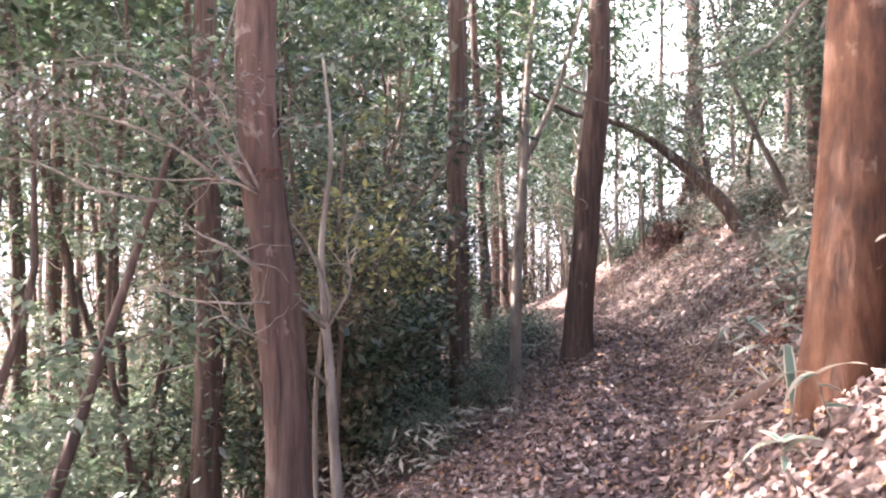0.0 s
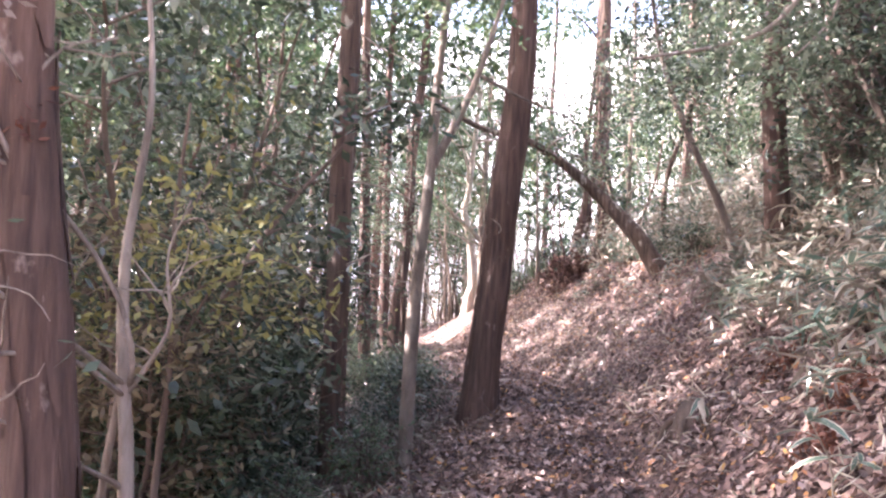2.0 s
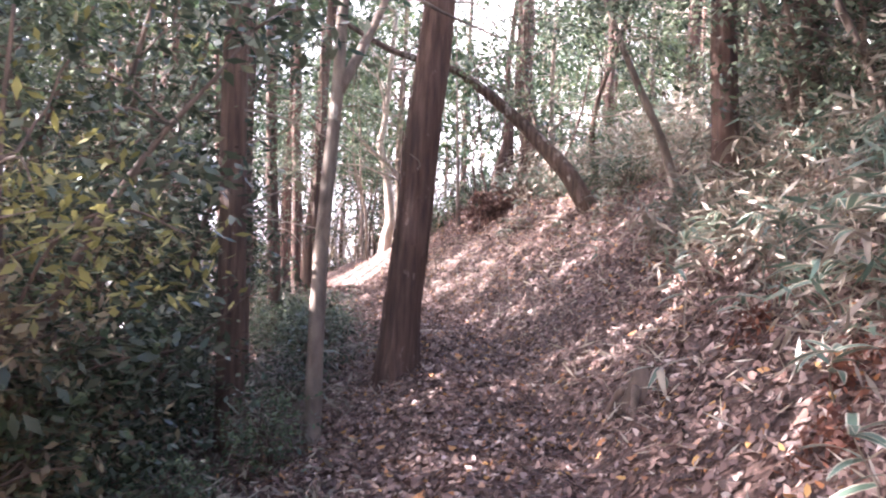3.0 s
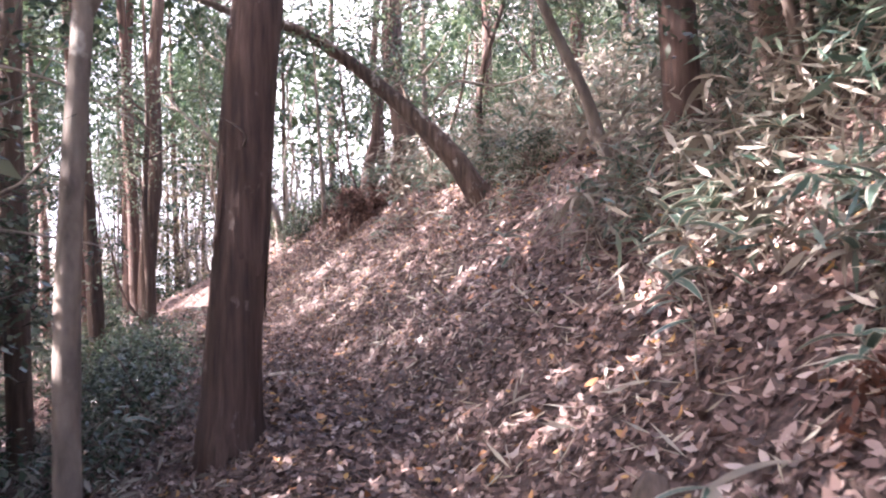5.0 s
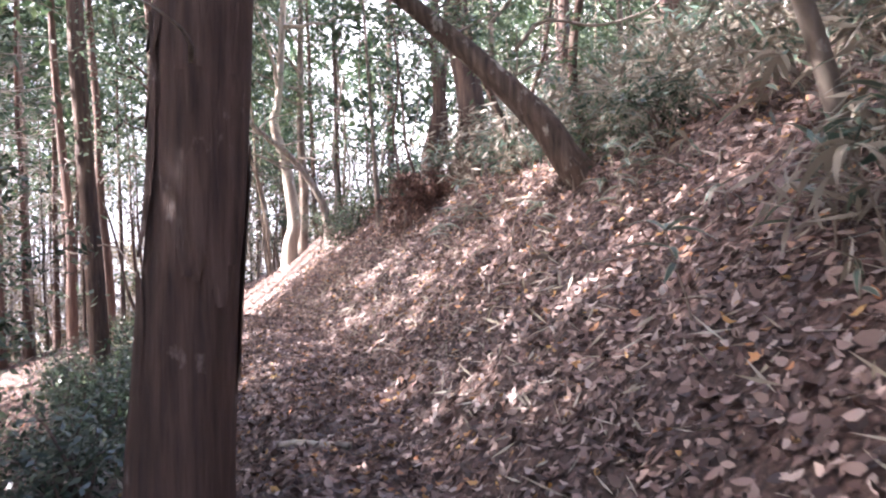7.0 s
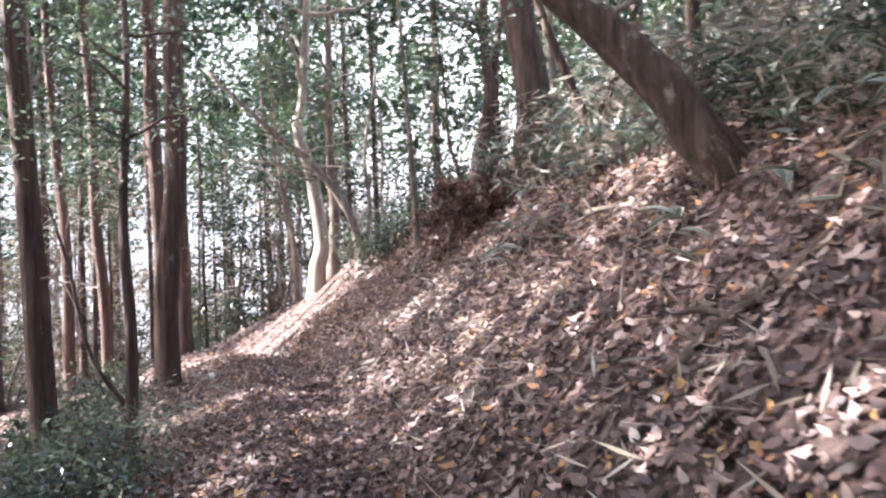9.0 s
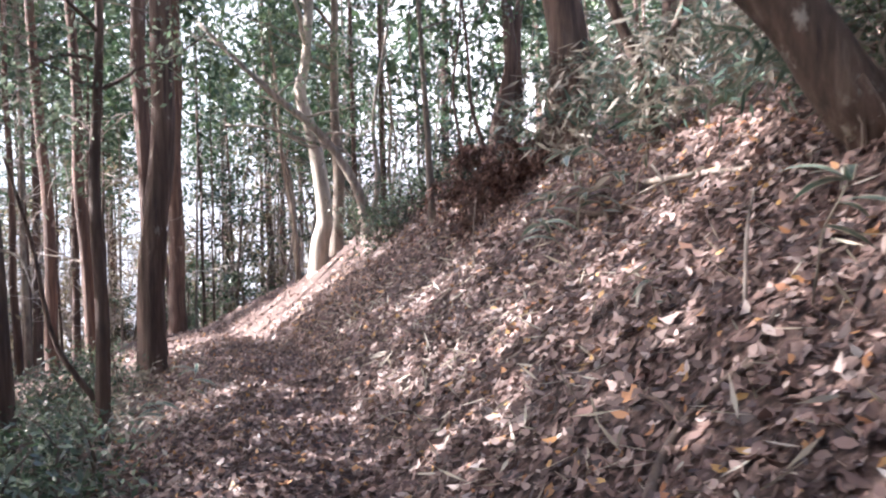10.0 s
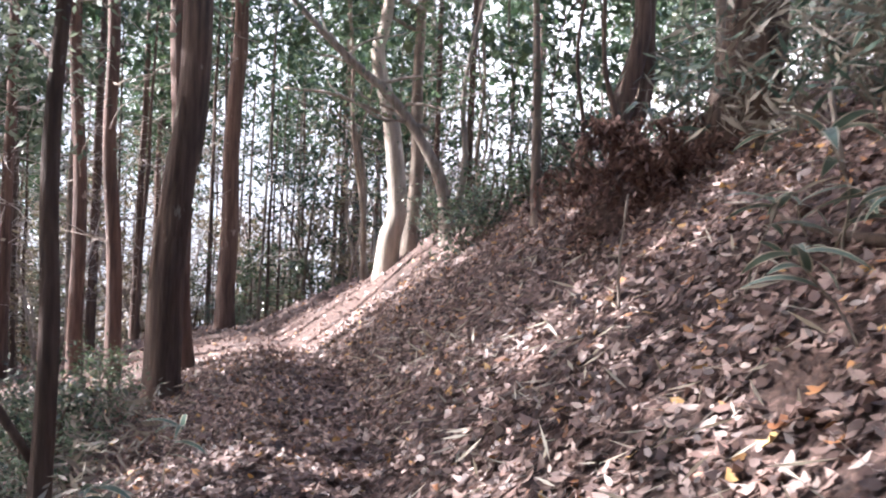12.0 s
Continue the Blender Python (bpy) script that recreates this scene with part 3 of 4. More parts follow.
for k in range(8):
    a = 2 * math.pi * k / 8
    s0 = Vector((0.08 + 0.08 * math.cos(a), -0.06 - 0.13 * abs(math.sin(a)), 0.34 + 0.1 * math.cos(a)))
    part("splinter", tube([s0, s0 + Vector((0.06, -0.03, -0.12)), s0 + Vector((rngv.uniform(0.05, 0.2), rngv.uniform(-0.1, 0.0), -rngv.uniform(0.2, 0.36)))], [0.006, 0.009, 0.002], 5), TWIG if k % 3 == 0 else TWIG_DARK, foot, "torn strip of bark")
rngl = np.random.default_rng(70)
lean_centres = []
for i in (9, 12, 15, 18, 20, 22, 24, 27, 30, 33):
    a = rngl.uniform(0, 2 * math.pi)
    tw = wander(rngl, lean_pts[i], (math.cos(a), math.sin(a) * 0.7, 0.6), rngl.uniform(0.5, 1.2), 7, 0.25)
    part("limb", tube(tw, taper(0.016, 0.004, 8), 6), TWIG, leaner)
    if i > 14:
        lean_centres += [tuple(q + Vector(rngl.normal(0, 0.15, 3))) for q in tw[3:] for _ in range(3)]
part("crown", leaf_mesh("crown", leaf_cloud(rngl, lean_centres, 16, (0.14, 0.14, 0.08), 0.07, 0.5, 0.25)), LEAF_MID, leaner)
for ctrl in ([(-0.35, 0.1, 1.3), (-0.1, 0.0, 1.55), (0.35, 0, 1.5), (0.75, 0.0, 1.6), (1.0, 0.0, 1.75)], [(-0.55, 0.1, 1.55), (-0.3, 0.0, 1.85), (-0.2, 0, 2.1)]):
    part("limb", tube(curve_points(ctrl, 12), taper(0.02, 0.006, 12), 7, 0.1), TWIG, leaner)

# ---- bare sapling with pale dead twigs in front of the first cypress ----
rngs = np.random.default_rng(81)
sap = root("bare_sapling", -2.08, 6.1, gz(-2.08, 6.1) + 0.25, "leafless pale sapling with arching dead twigs", "sapling")
stem = curve_points([(0.12, 0, -0.5), (0.05, 0, 0.5), (0.02, 0, 0.95), (-0.02, 0, 1.3), (-0.04, 0, 1.75), (0.0, 0, 2.1), (0.03, 0, 2.5), (-0.03, 0, 3.1)], 26)
part("trunk", tube(stem, taper(0.04, 0.01, 26), 10, 0.25, 2.0), TWIG, sap)
part("trunk", tube(curve_points([(-0.08, 0.05, -0.5), (-0.1, 0.05, 0.6), (-0.04, 0.02, 1.1), (-0.02, 0, 1.35)], 14), taper(0.022, 0.014, 14), 8, 0.25, 4.0), TWIG, sap)
for ctrl in ([(0.02, 0, 1.2), (0.06, -0.12, 1.4), (-0.1, -0.15, 1.83), (-0.3, -0.15, 2.09), (-0.53, -0.15, 2.17), (-0.95, -0.15, 2.17), (-1.5, -0.2, 2.3)],
             [(0.0, 0, 1.2), (-0.19, -0.15, 1.49), (-0.42, -0.15, 1.71), (-0.68, -0.15, 1.83), (-0.88, -0.15, 2.02)],
             [(-0.25, -0.17, 2.05), (-0.36, -0.2, 2.38), (-0.46, -0.2, 2.65)],
             [(-0.13, -0.16, 1.86), (-0.25, -0.2, 2.23), (-0.17, -0.2, 2.54), (-0.03, -0.2, 2.66)],
             [(0.0, 0, 1.15), (-0.11, -0.2, 1.34), (-0.39, -0.2, 1.36), (-0.68, -0.2, 1.38), (-0.84, -0.2, 1.43)],
             [(0.0, 0, 1.15), (0.09, 0, 1.29), (0.18, 0, 1.48), (0.15, 0, 1.77), (0.24, 0, 2.02)],
             [(-0.5, -0.15, 2.17), (-0.9, -0.3, 2.45), (-1.4, -0.35, 2.6), (-2.0, -0.4, 2.7)],
             [(-0.3, -0.15, 2.1), (-0.6, -0.3, 2.55), (-1.0, -0.4, 2.85), (-1.6, -0.4, 2.95)],
             [(-0.88, -0.15, 2.02), (-1.3, -0.3, 2.1), (-1.8, -0.3, 2.3), (-2.3, -0.4, 2.3)],
             [(0.03, 0, 0.75), (-0.07, -0.2, 0.92), (-0.23, -0.2, 1.1), (-0.45, -0.2, 1.28)]):
    pts = [p + Vector((0, -0.52 * min(1, max(0, -p.x / 0.35)), 0)) for p in curve_points(ctrl, 14)]      # the twigs pass in front of the cypress
    main = part("twig", tube(pts, taper(0.014, 0.004, 14), 6, 0.1, 1.0), TWIG, sap)
    for _ in range(7):
        p = pts[int(rngs.integers(3, 14))]
        tw = wander(rngs, p, (rngs.uniform(-1, 0.6), rngs.uniform(-0.4, 0.4), rngs.uniform(-0.3, 0.6)), rngs.uniform(0.2, 0.5), 5, 0.25)
        part("side_twig", tube(tw, taper(0.006, 0.002, 6), 5), TWIG, main)
dry = [(rngs.uniform(-2.4, -0.2), -0.8 + rngs.normal(0, 0.2), 2.66 + rngs.normal(0, 0.15)) for _ in range(74)]
part("crown", leaf_mesh("crown", leaf_cloud(rngs, dry, 14, (0.14, 0.14, 0.08), 0.06, 0.5, 0.3)), LEAF_GREY, sap, "withered pinkish grey leaves")

# ---- shrubs and small evergreens of the understorey ----


def shrub(name, seed, h, w, tips, per, size, leaf, label, stems=4, mat=None):
    rng = np.random.default_rng(seed)
    e = root(name, 0, 0, 0, label, "shrub", "understorey shrubs")
    centres, twigs = [], []
    for k in range(stems):
        a = 2 * math.pi * k / stems + rng.uniform(-0.4, 0.4)
        tilt = rng.uniform(0.1, 0.35)
        line = wander(rng, (0.05 * math.cos(a), 0.05 * math.sin(a), -0.15), (math.cos(a) * tilt, math.sin(a) * tilt, 1), h * rng.uniform(0.75, 1.0), 12, 0.1, 0.02)
        part("stem", tube(line, taper(0.022 + 0.006 * h, 0.006, 13), 7, 0.1, seed), mat or TWIG_DARK, e)
        for _ in range(tips // stems):
            i = int(rng.integers(2, 13))
            b = rng.uniform(0, 2 * math.pi)
            reach = w * rng.uniform(0.3, 1.0) * (1.1 - 0.5 * i / 12)
            end = line[i] + Vector((math.cos(b) * reach, math.sin(b) * reach, rng.uniform(-0.1, 0.35)))
            centres += [tuple(line[i].lerp(end, u) + Vector(rng.normal(0, 0.06, 3))) for u in (0.55, 0.8, 1.0)]
            if rng.uniform() < 0.5:
                twigs.append(tube([line[i], line[i].lerp(end, 0.5) + Vector((0, 0, 0.05)), end], [0.009, 0.006, 0.003], 5))
    tagged(part("twig", merge(twigs), mat or TWIG_DARK, e), kind="stuff")
    part("crown", leaf_mesh("crown", leaf_cloud(rng, centres, per, (0.13, 0.13, 0.07), size, 0.45, 0.2)), leaf, e)
    return e


def scatter(protos, spots, rng, lo=0.8, hi=1.25):
    """Copies of the prototypes at the spots; the prototypes themselves take the first ones."""
    for i, (x, y) in enumerate(spots):
        m = pose(x, y, gz(x, y), 0, 0, rng.uniform(0, 360)) @ Matrix.Scale(rng.uniform(lo, hi), 4)
        p = protos[i % len(protos)]
        if i < len(protos):
            p.matrix_basis = m
        else:
            copy_thing(p, m)


rngf = np.random.default_rng(100)
low = [shrub("evergreen_shrub", 101, 2.6, 0.9, 64, 24, 0.075, LEAF_DARK, "dense dark evergreen shrub below the footpath"),
       shrub("evergreen_shrub", 102, 3.4, 1.0, 72, 24, 0.08, LEAF_DARK, "tall dark glossy evergreen shrub in the thicket"),
       shrub("evergreen_shrub", 103, 2.0, 0.8, 52, 26, 0.07, LEAF_MID, "leafy green understorey shrub on the slope"),
       shrub("evergreen_shrub", 104, 4.4, 1.2, 84, 22, 0.085, LEAF_DARK, "small evergreen tree with dark leaves in the thicket")]
spots = []
for _ in range(1500):
    if len(spots) >= 27:
        break
    y = rngf.uniform(7.0, 17.5)
    d = -rngf.uniform(2.6, 8.5)
    x = float(path_x(y)) + d
    if y < 8.5 and x > -3.4 or x > -1.55 - 0.16 * (y - 2.8) or x < -0.45 * y + 0.1 or x < -6.0 or (y > 16 and d > -4.0):
        continue
    if min([math.hypot(x - a, y - b) for a, b in spots] or [9]) > 0.62:
        spots.append((x, y))
scatter(low, spots, rngf)

olive = shrub("olive_shrub", 151, 2.5, 0.9, 56, 22, 0.075, LEAF_DRY, "yellowing olive shrub in front of the dark thicket")
scatter([olive], [(-2.95, 8.3), (-3.3, 9.6)], rngf)
# the lighter leaf colour puts some of the sunlight into these shrubs
bright = [shrub("leafy_shrub", 111, 2.4, 0.9, 56, 22, 0.085, LEAF_BRIGHT, "sunlit bright green shrub in the lower thicket"),
          shrub("leafy_shrub", 112, 3.6, 1.1, 64, 20, 0.085, LEAF_MID, "sunlit green shrub in the lower thicket")]
spots = []
while len(spots) < 20:
    y, x = rngf.uniform(6, 18), -rngf.uniform(4.5, 12)
    if x < -2.4 - 0.35 * y:
        spots.append((x, y))
scatter(bright, spots, rngf)
leafy = [shrub("leafy_tree", 113, 6.5, 1.5, 66, 20, 0.095, LEAF_BRIGHT, "tall slender tree with sunlit light green leaves", 3, BARK_BROWN),
         shrub("leafy_tree", 114, 8.0, 1.7, 66, 20, 0.095, LEAF_MID, "tall small-leaved evergreen tree on the lower slope", 3, BARK_BROWN)]
scatter(leafy, [(-4.6, 8.2), (-5.6, 9.4), (-5.0, 11.4), (-6.6, 11.2), (-7.4, 13.2), (-6.0, 13.6), (-8.2, 10.4), (-4.4, 14.6), (-5.6, 16.4), (-7.2, 16.6), (-3.6, 16.4), (-9.0, 13.0),
                (-4.2, 5.2), (-6.2, 6.6), (-5.6, 3.4), (-7.8, 7.8)], rngf, 0.8, 1.15)

upper = [shrub("bank_shrub", 121, 2.2, 0.9, 48, 20, 0.075, LEAF_MID, "green evergreen shrub on the wooded bank"),
         shrub("bank_shrub", 122, 3.6, 1.2, 64, 18, 0.08, LEAF_DARK, "dark evergreen shrub on top of the bank"),
         shrub("bank_shrub", 123, 1.3, 0.7, 40, 20, 0.06, LEAF_DRY, "withered olive shrub on the bank")]
spots = []
while len(spots) < 64:
    y = rngf.uniform(4, 30)
    d = rngf.uniform(3.4, 10)
    if 15 < y < 24.5 and d < 5.2 or y > 22 and d < 7.5:
        continue
    spots.append((float(path_x(y)) + d, y))
scatter(upper, spots, rngf)
for k, (x, y) in enumerate([(3.0, 9.6), (3.5, 8.4), (3.4, 11.2), (2.7, 10.6)]):
    copy_thing(upper[1], pose(x, y, gz(x, y), 0, 0, 70 * k) @ Matrix.Scale(0.95 + 0.1 * (k % 3), 4))

far = [shrub("far_shrub", 131, 3.2, 1.3, 60, 12, 0.12, LEAF_MID, "green shrub between the far trunks"),
       shrub("far_shrub", 132, 5.0, 1.5, 72, 12, 0.14, LEAF_DARK, "small evergreen tree between the far trunks")]
spots = []
while len(spots) < 40:
    y = rngf.uniform(24, 52)
    d = rngf.uniform(-26, 16)
    if -3.2 < d < 1.6 or (d > 0 and y < 38) or (d < 0 and y < 40):
        continue
    spots.append((float(path_x(y)) + d, y))
scatter(far, spots, rngf, 0.8, 1.4)
thicket = [shrub("bare_thicket", 135, 4.5, 1.5, 66, 9, 0.12, LEAF_DRY, "pale leafless-looking thicket between the grove trunks", 4, DEAD_BRANCH),
           shrub("bare_thicket", 136, 6.0, 1.6, 72, 8, 0.13, LEAF_DRY, "tall pale thicket behind the grove trunks", 4, DEAD_BRANCH)]
scatter(thicket, [(float(path_x(yy)) - dd, yy) for yy, dd in zip(rngf.uniform(24, 60, 44), rngf.uniform(5, 30, 44))], rngf, 0.9, 1.5)
scatter_far = [(rngf.uniform(-34, 14), rngf.uniform(50, 78)) for _ in range(36)]
for k, (x, y) in enumerate(scatter_far):
    copy_thing(thicket[k % 2], pose(x, y, gz(x, y) - 0.1, 0, 0, 40 * k) @ Matrix.Scale(1.3 + 0.1 * (k % 5), 4))
low_far = [shrub("edge_shrub", 141, 0.8, 0.5, 30, 14, 0.06, LEAF_MID, "low green shrub at the footpath edge"),
           shrub("edge_shrub", 142, 0.6, 0.45, 24, 16, 0.055, LEAF_DARK, "low dark shrub at the footpath edge")]
spots = [(-1.95, 15.4), (-1.75, 14.5), (-1.5, 10.2), (-1.7, 12.6), (-2.3, 17.6), (-2.0, 16.6), (-3.6, 22.6), (-0.15, 24.6), (0.1, 25.3), (-0.5, 27.2), (-0.2, 26.4),
         (0.9, 24.2), (0.6, 24.9), (-1.4, 13.6), (-1.9, 9.0), (-1.8, 8.0), (-4.9, 33.5), (-5.6, 35.0), (2.5, 16.9), (2.3, 15.3), (-3.7, 24.4), (-3.9, 21.6), (-4.3, 22.8), (-4.8, 24.5), (-4.6, 20.6), (-5.4, 22.2),
         (-1.75, 16.0), (-1.85, 17.1), (-1.9, 18.1), (-2.1, 18.9), (-2.5, 19.4), (-2.75, 20.7), (-2.95, 21.5), (-3.2, 22.3), (-2.4, 17.4), (-2.6, 18.4), (-3.0, 19.3), (-3.5, 20.4), (-3.3, 23.0)]
scatter(low_far, spots, rngf, 0.7, 1.2)

# ---- the planted grove: many straight trunks ----
grove = [conifer(0, 0, r, (0.015, 0.0), h, s, mat=m, dead=0, whorls=4, sides=12, rings=18, wave=0.05, name="grove_tree", label=t, leafy=95, crown_lo=9.8, crown_r=2.4)
         for r, h, s, m, t in ((0.12, 15, 201, BARK_RED, "straight red-brown cypress of the planted grove"), (0.09, 14, 202, BARK_BROWN, "slim dark cypress of the planted grove"),
                               (0.15, 16, 203, BARK_RED, "thick cypress of the planted grove"), (0.07, 13, 204, BARK_GREY, "thin grey tree of the planted grove"))]
for g in grove:
    tagged(g, group="planted grove")
poles = [conifer(0, 0, r, (lx, 0.0), 7.5, s, mat=m, dead=3, sides=9, rings=16, wave=0.35, name="thin_sapling", label="thin crooked sapling among the far trunks", leafy=16, crown_lo=4.0, crown_r=1.0)
         for r, lx, s, m in ((0.035, 0.05, 221, BARK_GREY), (0.028, -0.06, 222, BARK_BROWN), (0.045, 0.1, 223, BARK_GREY))]
rngp = np.random.default_rng(224)
scatter(poles, [(float(path_x(yy)) + dd, yy) for yy, dd in zip(rngp.uniform(29, 44, 30), rngp.uniform(1.6, 9, 30))], rngp, 0.7, 1.2)
slim = [conifer(0, 0, r, (lx, 0.0), h, s, mat=m, dead=0, whorls=1, sides=8, rings=12, wave=0.1, name="grove_pole", label="thin bare pole tree of the planted grove", leafy=24, crown_lo=8.5, crown_r=1.1)
        for r, lx, h, s, m in ((0.05, 0.01, 12, 231, BARK_BROWN), (0.065, -0.02, 13, 232, BARK_RED), (0.04, 0.03, 11, 233, BARK_GREY))]
scatter(slim, [(float(path_x(yy)) - dd, yy) for yy, dd in zip(rngp.uniform(31, 62, 120), rngp.uniform(2.6, 24, 120))], rngp, 0.8, 1.2)
rngg = np.random.default_rng(205)
spots = []
while len(spots) < 165:
    y = rngg.uniform(13, 66)
    d = rngg.uniform(-34, 20)
    if -3.6 < d < 3.0 or (d < 0 and y < 22 and d > -5.5) or (d > 0 and y < 24 and d < 6):
        continue
    x = float(path_x(y)) + d
    if min([math.hypot(x - a, y - b) for a, b in spots] or [9]) > 1.0:
        spots.append((x, y))
for _ in range(52):
    y, s = rngg.uniform(-16, 13), rngg.choice([-1, 1])
    if s < 0 and y < 4 and rngg.uniform() < 0.1:
        continue
    spots.append((s * rngg.uniform(4.6, 18) - (3 if s < 0 else 0), y))
# extra trees added on the sun side to shade the path
for _ in range(22):
    y = rngg.uniform(2, 24)
    spots.append((float(path_x(y)) - rngg.uniform(6.0, 17), y))
for _ in range(34):
    y = rngg.uniform(24, 46)
    spots.append((float(path_x(y)) - rngg.uniform(3.4, 16), y))
# two bands of trees added further down, only to block the low sun
for _ in range(14):
    spots.append((rngg.uniform(-25, -12), rngg.uniform(12.5, 15.2)))
for _ in range(18):
    spots.append((rngg.uniform(-25, -12), rngg.uniform(21.2, 25.4)))
for _ in range(10):
    spots.append((rngg.uniform(-4, 4), rngg.uniform(-14, -4)))
# glades through which the low sun reaches the path
spots = [(x, y) for x, y in spots if not (-28 < x < -10 and 26.0 < y < 31.6) and not (-11 < x < -3.5 and 26.6 < y < 29.6) and not (-17 < x < -13.5 and 22.3 < y < 23.4) and not (-23 < x < -9 and 17.2 < y < 19.4)]
spots = [(x, y) for x, y in spots if not (-14 < x < -5 and 4.0 < y < 24.5)]
# the wood ends down the slope, where open sunlit ground begins
spots = [(x, y) for x, y in spots if x - float(path_x(y)) > (-15.5 if y < 26 else -17.5)]
scatter(grove, spots, rngg, 0.85, 1.2)
# cypresses added down the slope so their crowns dapple sun on the bank
rngs = np.random.default_rng(77)
AIRY = [(-7.5, -1.0), (-8.6, 5.6), (-7.8, 9.0), (-10.5, 10.6), (-8.6, 12.4), (-10.2, 16.2),
        (-8.4, 18.6), (-12.2, 18.4), (-6.8, 13.2), (-9.6, 14.2), (-11.6, 16.8), (-6.0, 15.4), (-9.6, 23.8), (-11.0, 20.6), (-9.0, 22.4), (-7.6, 7.0), (-11.5, 8.4)]
airy = [conifer(0, 0, r, (0.01, 0.0), h, sd, mat=BARK_RED, dead=2, sides=12, rings=18, wave=0.06, name="airy_cypress", label="cypress added down the slope, its gappy crown dappling the sunlight", leafy=lf, crown_lo=6.5, crown_r=2.6, clump=(30, 0.34, 0.3))
        for r, h, sd, lf in ((0.11, 16, 241, 62), (0.1, 14.5, 242, 56))]
scatter(airy, AIRY, rngs, 0.9, 1.15)
# two grove trees added to shade the first stretch of the path
for k, (x, y) in enumerate([(-10.6, 6.9), (-12.6, 8.0)]):
    copy_thing(grove[k], pose(x, y, gz(x, y), 0, 0, 130 * k))

# ---- bamboo grass ----


def sasa_leaf(length, width, curl, dry):
    """A strap leaf with pale withered margins."""
    n = 6
    verts, faces = [], []
    for i in range(n + 1):
        u = i / n
        w = width * (math.sin(math.pi * min(1, 0.12 + 0.88 * u) ** 0.8) ** 0.7 if u < 1 else 0.02) * 0.5
        x, z = length * u * (1 - 0.18 * curl * u), length * (0.18 * u - curl * 0.55 * u * u)
        for s, lift in ((-1, 0.12), (-0.72, 0.08), (0, 0), (0.72, 0.08), (1, 0.12)):
            verts.append((x, s * w, z + lift * w))
    for i in range(n):
        for k in range(4):
            a = i * 5 + k
            faces.append((a, a + 1, a + 6, a + 5))
    me = mesh_of("leaf", verts, faces)
    me.materials.append(SASA_DRY if dry else SASA_GREEN)
    me.materials.append(SASA_DRY if dry else SASA_EDGE)
    me.polygons.foreach_set("material_index", [1 if k in (0, 3) else 0 for _ in range(n) for k in range(4)])
    return me


def sasa(seed, h, count, dry_share, label):
    rng = np.random.default_rng(seed)
    e = root("bamboo_grass", 0, 0, 0, label, "bamboo grass", "bamboo grass on the bank")
    line = wander(rng, (0, 0, -0.05), (rng.uniform(-0.3, 0.3), rng.uniform(-0.3, 0.3), 1), h, 6, 0.12)
    part("culm", tube(line, taper(0.005, 0.003, 7), 5), SASA_DRY, e)
    for k in range(count):
        me = sasa_leaf(rng.uniform(0.15, 0.27), rng.uniform(0.028, 0.046), rng.uniform(0.3, 1.3), rng.uniform() < dry_share)
        ob = part("leaf", me, None, e)
        ob.matrix_local = pose(*line[6 if k < count * 0.6 else int(rng.integers(3, 6))], rng.uniform(-25, 25), rng.uniform(-35, 20), 360 * k / count + rng.uniform(-30, 30))
    return e


sasa_green = [sasa(301, 0.32, 8, 0.0, "green bamboo grass with pale withered leaf edges"), sasa(302, 0.25, 6, 0.15, "low bamboo grass with pale leaf edges"), sasa(303, 0.45, 9, 0.1, "tall bamboo grass with broad green leaves")]
sasa_dry = [sasa(311, 0.4, 8, 0.75, "withered bamboo grass with straw-coloured leaves"), sasa(312, 0.55, 9, 0.55, "tall half-withered bamboo grass"), sasa(313, 0.28, 7, 0.9, "dry bamboo grass bent over the litter")]
rngb = np.random.default_rng(320)
near_spots = [(1.83, 9.59), (1.57, 8.18), (1.3, 9.26), (1.25, 7.0), (1.77, 7.73), (2.76, 12.03), (2.7, 10.86), (2.16, 12.09), (1.5, 9.46), (1.93, 10.09), (2.02, 9.93), (3.06, 15.55),
              (2.11, 15.79), (2.3, 12.27), (2.18, 11.77), (1.89, 10.83), (2.22, 14.28), (1.42, 15.64), (1.79, 15.48), (1.17, 16.45), (2.15, 15.94), 
              (1.53, 20.37), (1.3, 19.11), (1.05, 19.09), (1.19, 18.29), (0.92, 8.41), (0.78, 4.69), (0.61, 3.46), (0.8, 3.75), (1.6, 9.95), (0.86, 6.04), (1.48, 7.45), (1.08, 5.65), (1.43, 8.19), (1.56, 7.49), (0.82, 5.77),
              (-1.22, 12.9), (-1.5, 13.3), (-1.7, 20.4), (-1.55, 19.6), (-1.3, 11.9), (1.27, 18.75), (1.3, 18.9), (2.25, 12.2), (2.1, 11.9), (1.9, 10.0), (1.97, 10.2),
              (1.75, 14.3), (1.95, 14.6), (1.85, 14.9), (2.1, 15.1), (2.2, 14.6), (2.0, 14.2), (2.3, 15.0), (1.5, 18.9), (1.42, 18.4), (1.62, 18.6)]
while len(near_spots) < 105:
    y = rngb.uniform(4.6, 12.5)
    near_spots.append((float(path_x(y)) + rngb.uniform(1.35, 2.7), y))
scatter(sasa_green, near_spots, rngb, 0.85, 1.3)
spots = []
while len(spots) < 270:
    y = rngb.uniform(2, 25)
    d = 1.5 + abs(rngb.normal(0, 1.6))
    if y > 13 and d < 2.2 or y > 17 and d < 2.6:
        continue
    spots.append((float(path_x(y)) + d, y))
scatter(sasa_dry, spots[:180], rngb, 0.7, 1.25)
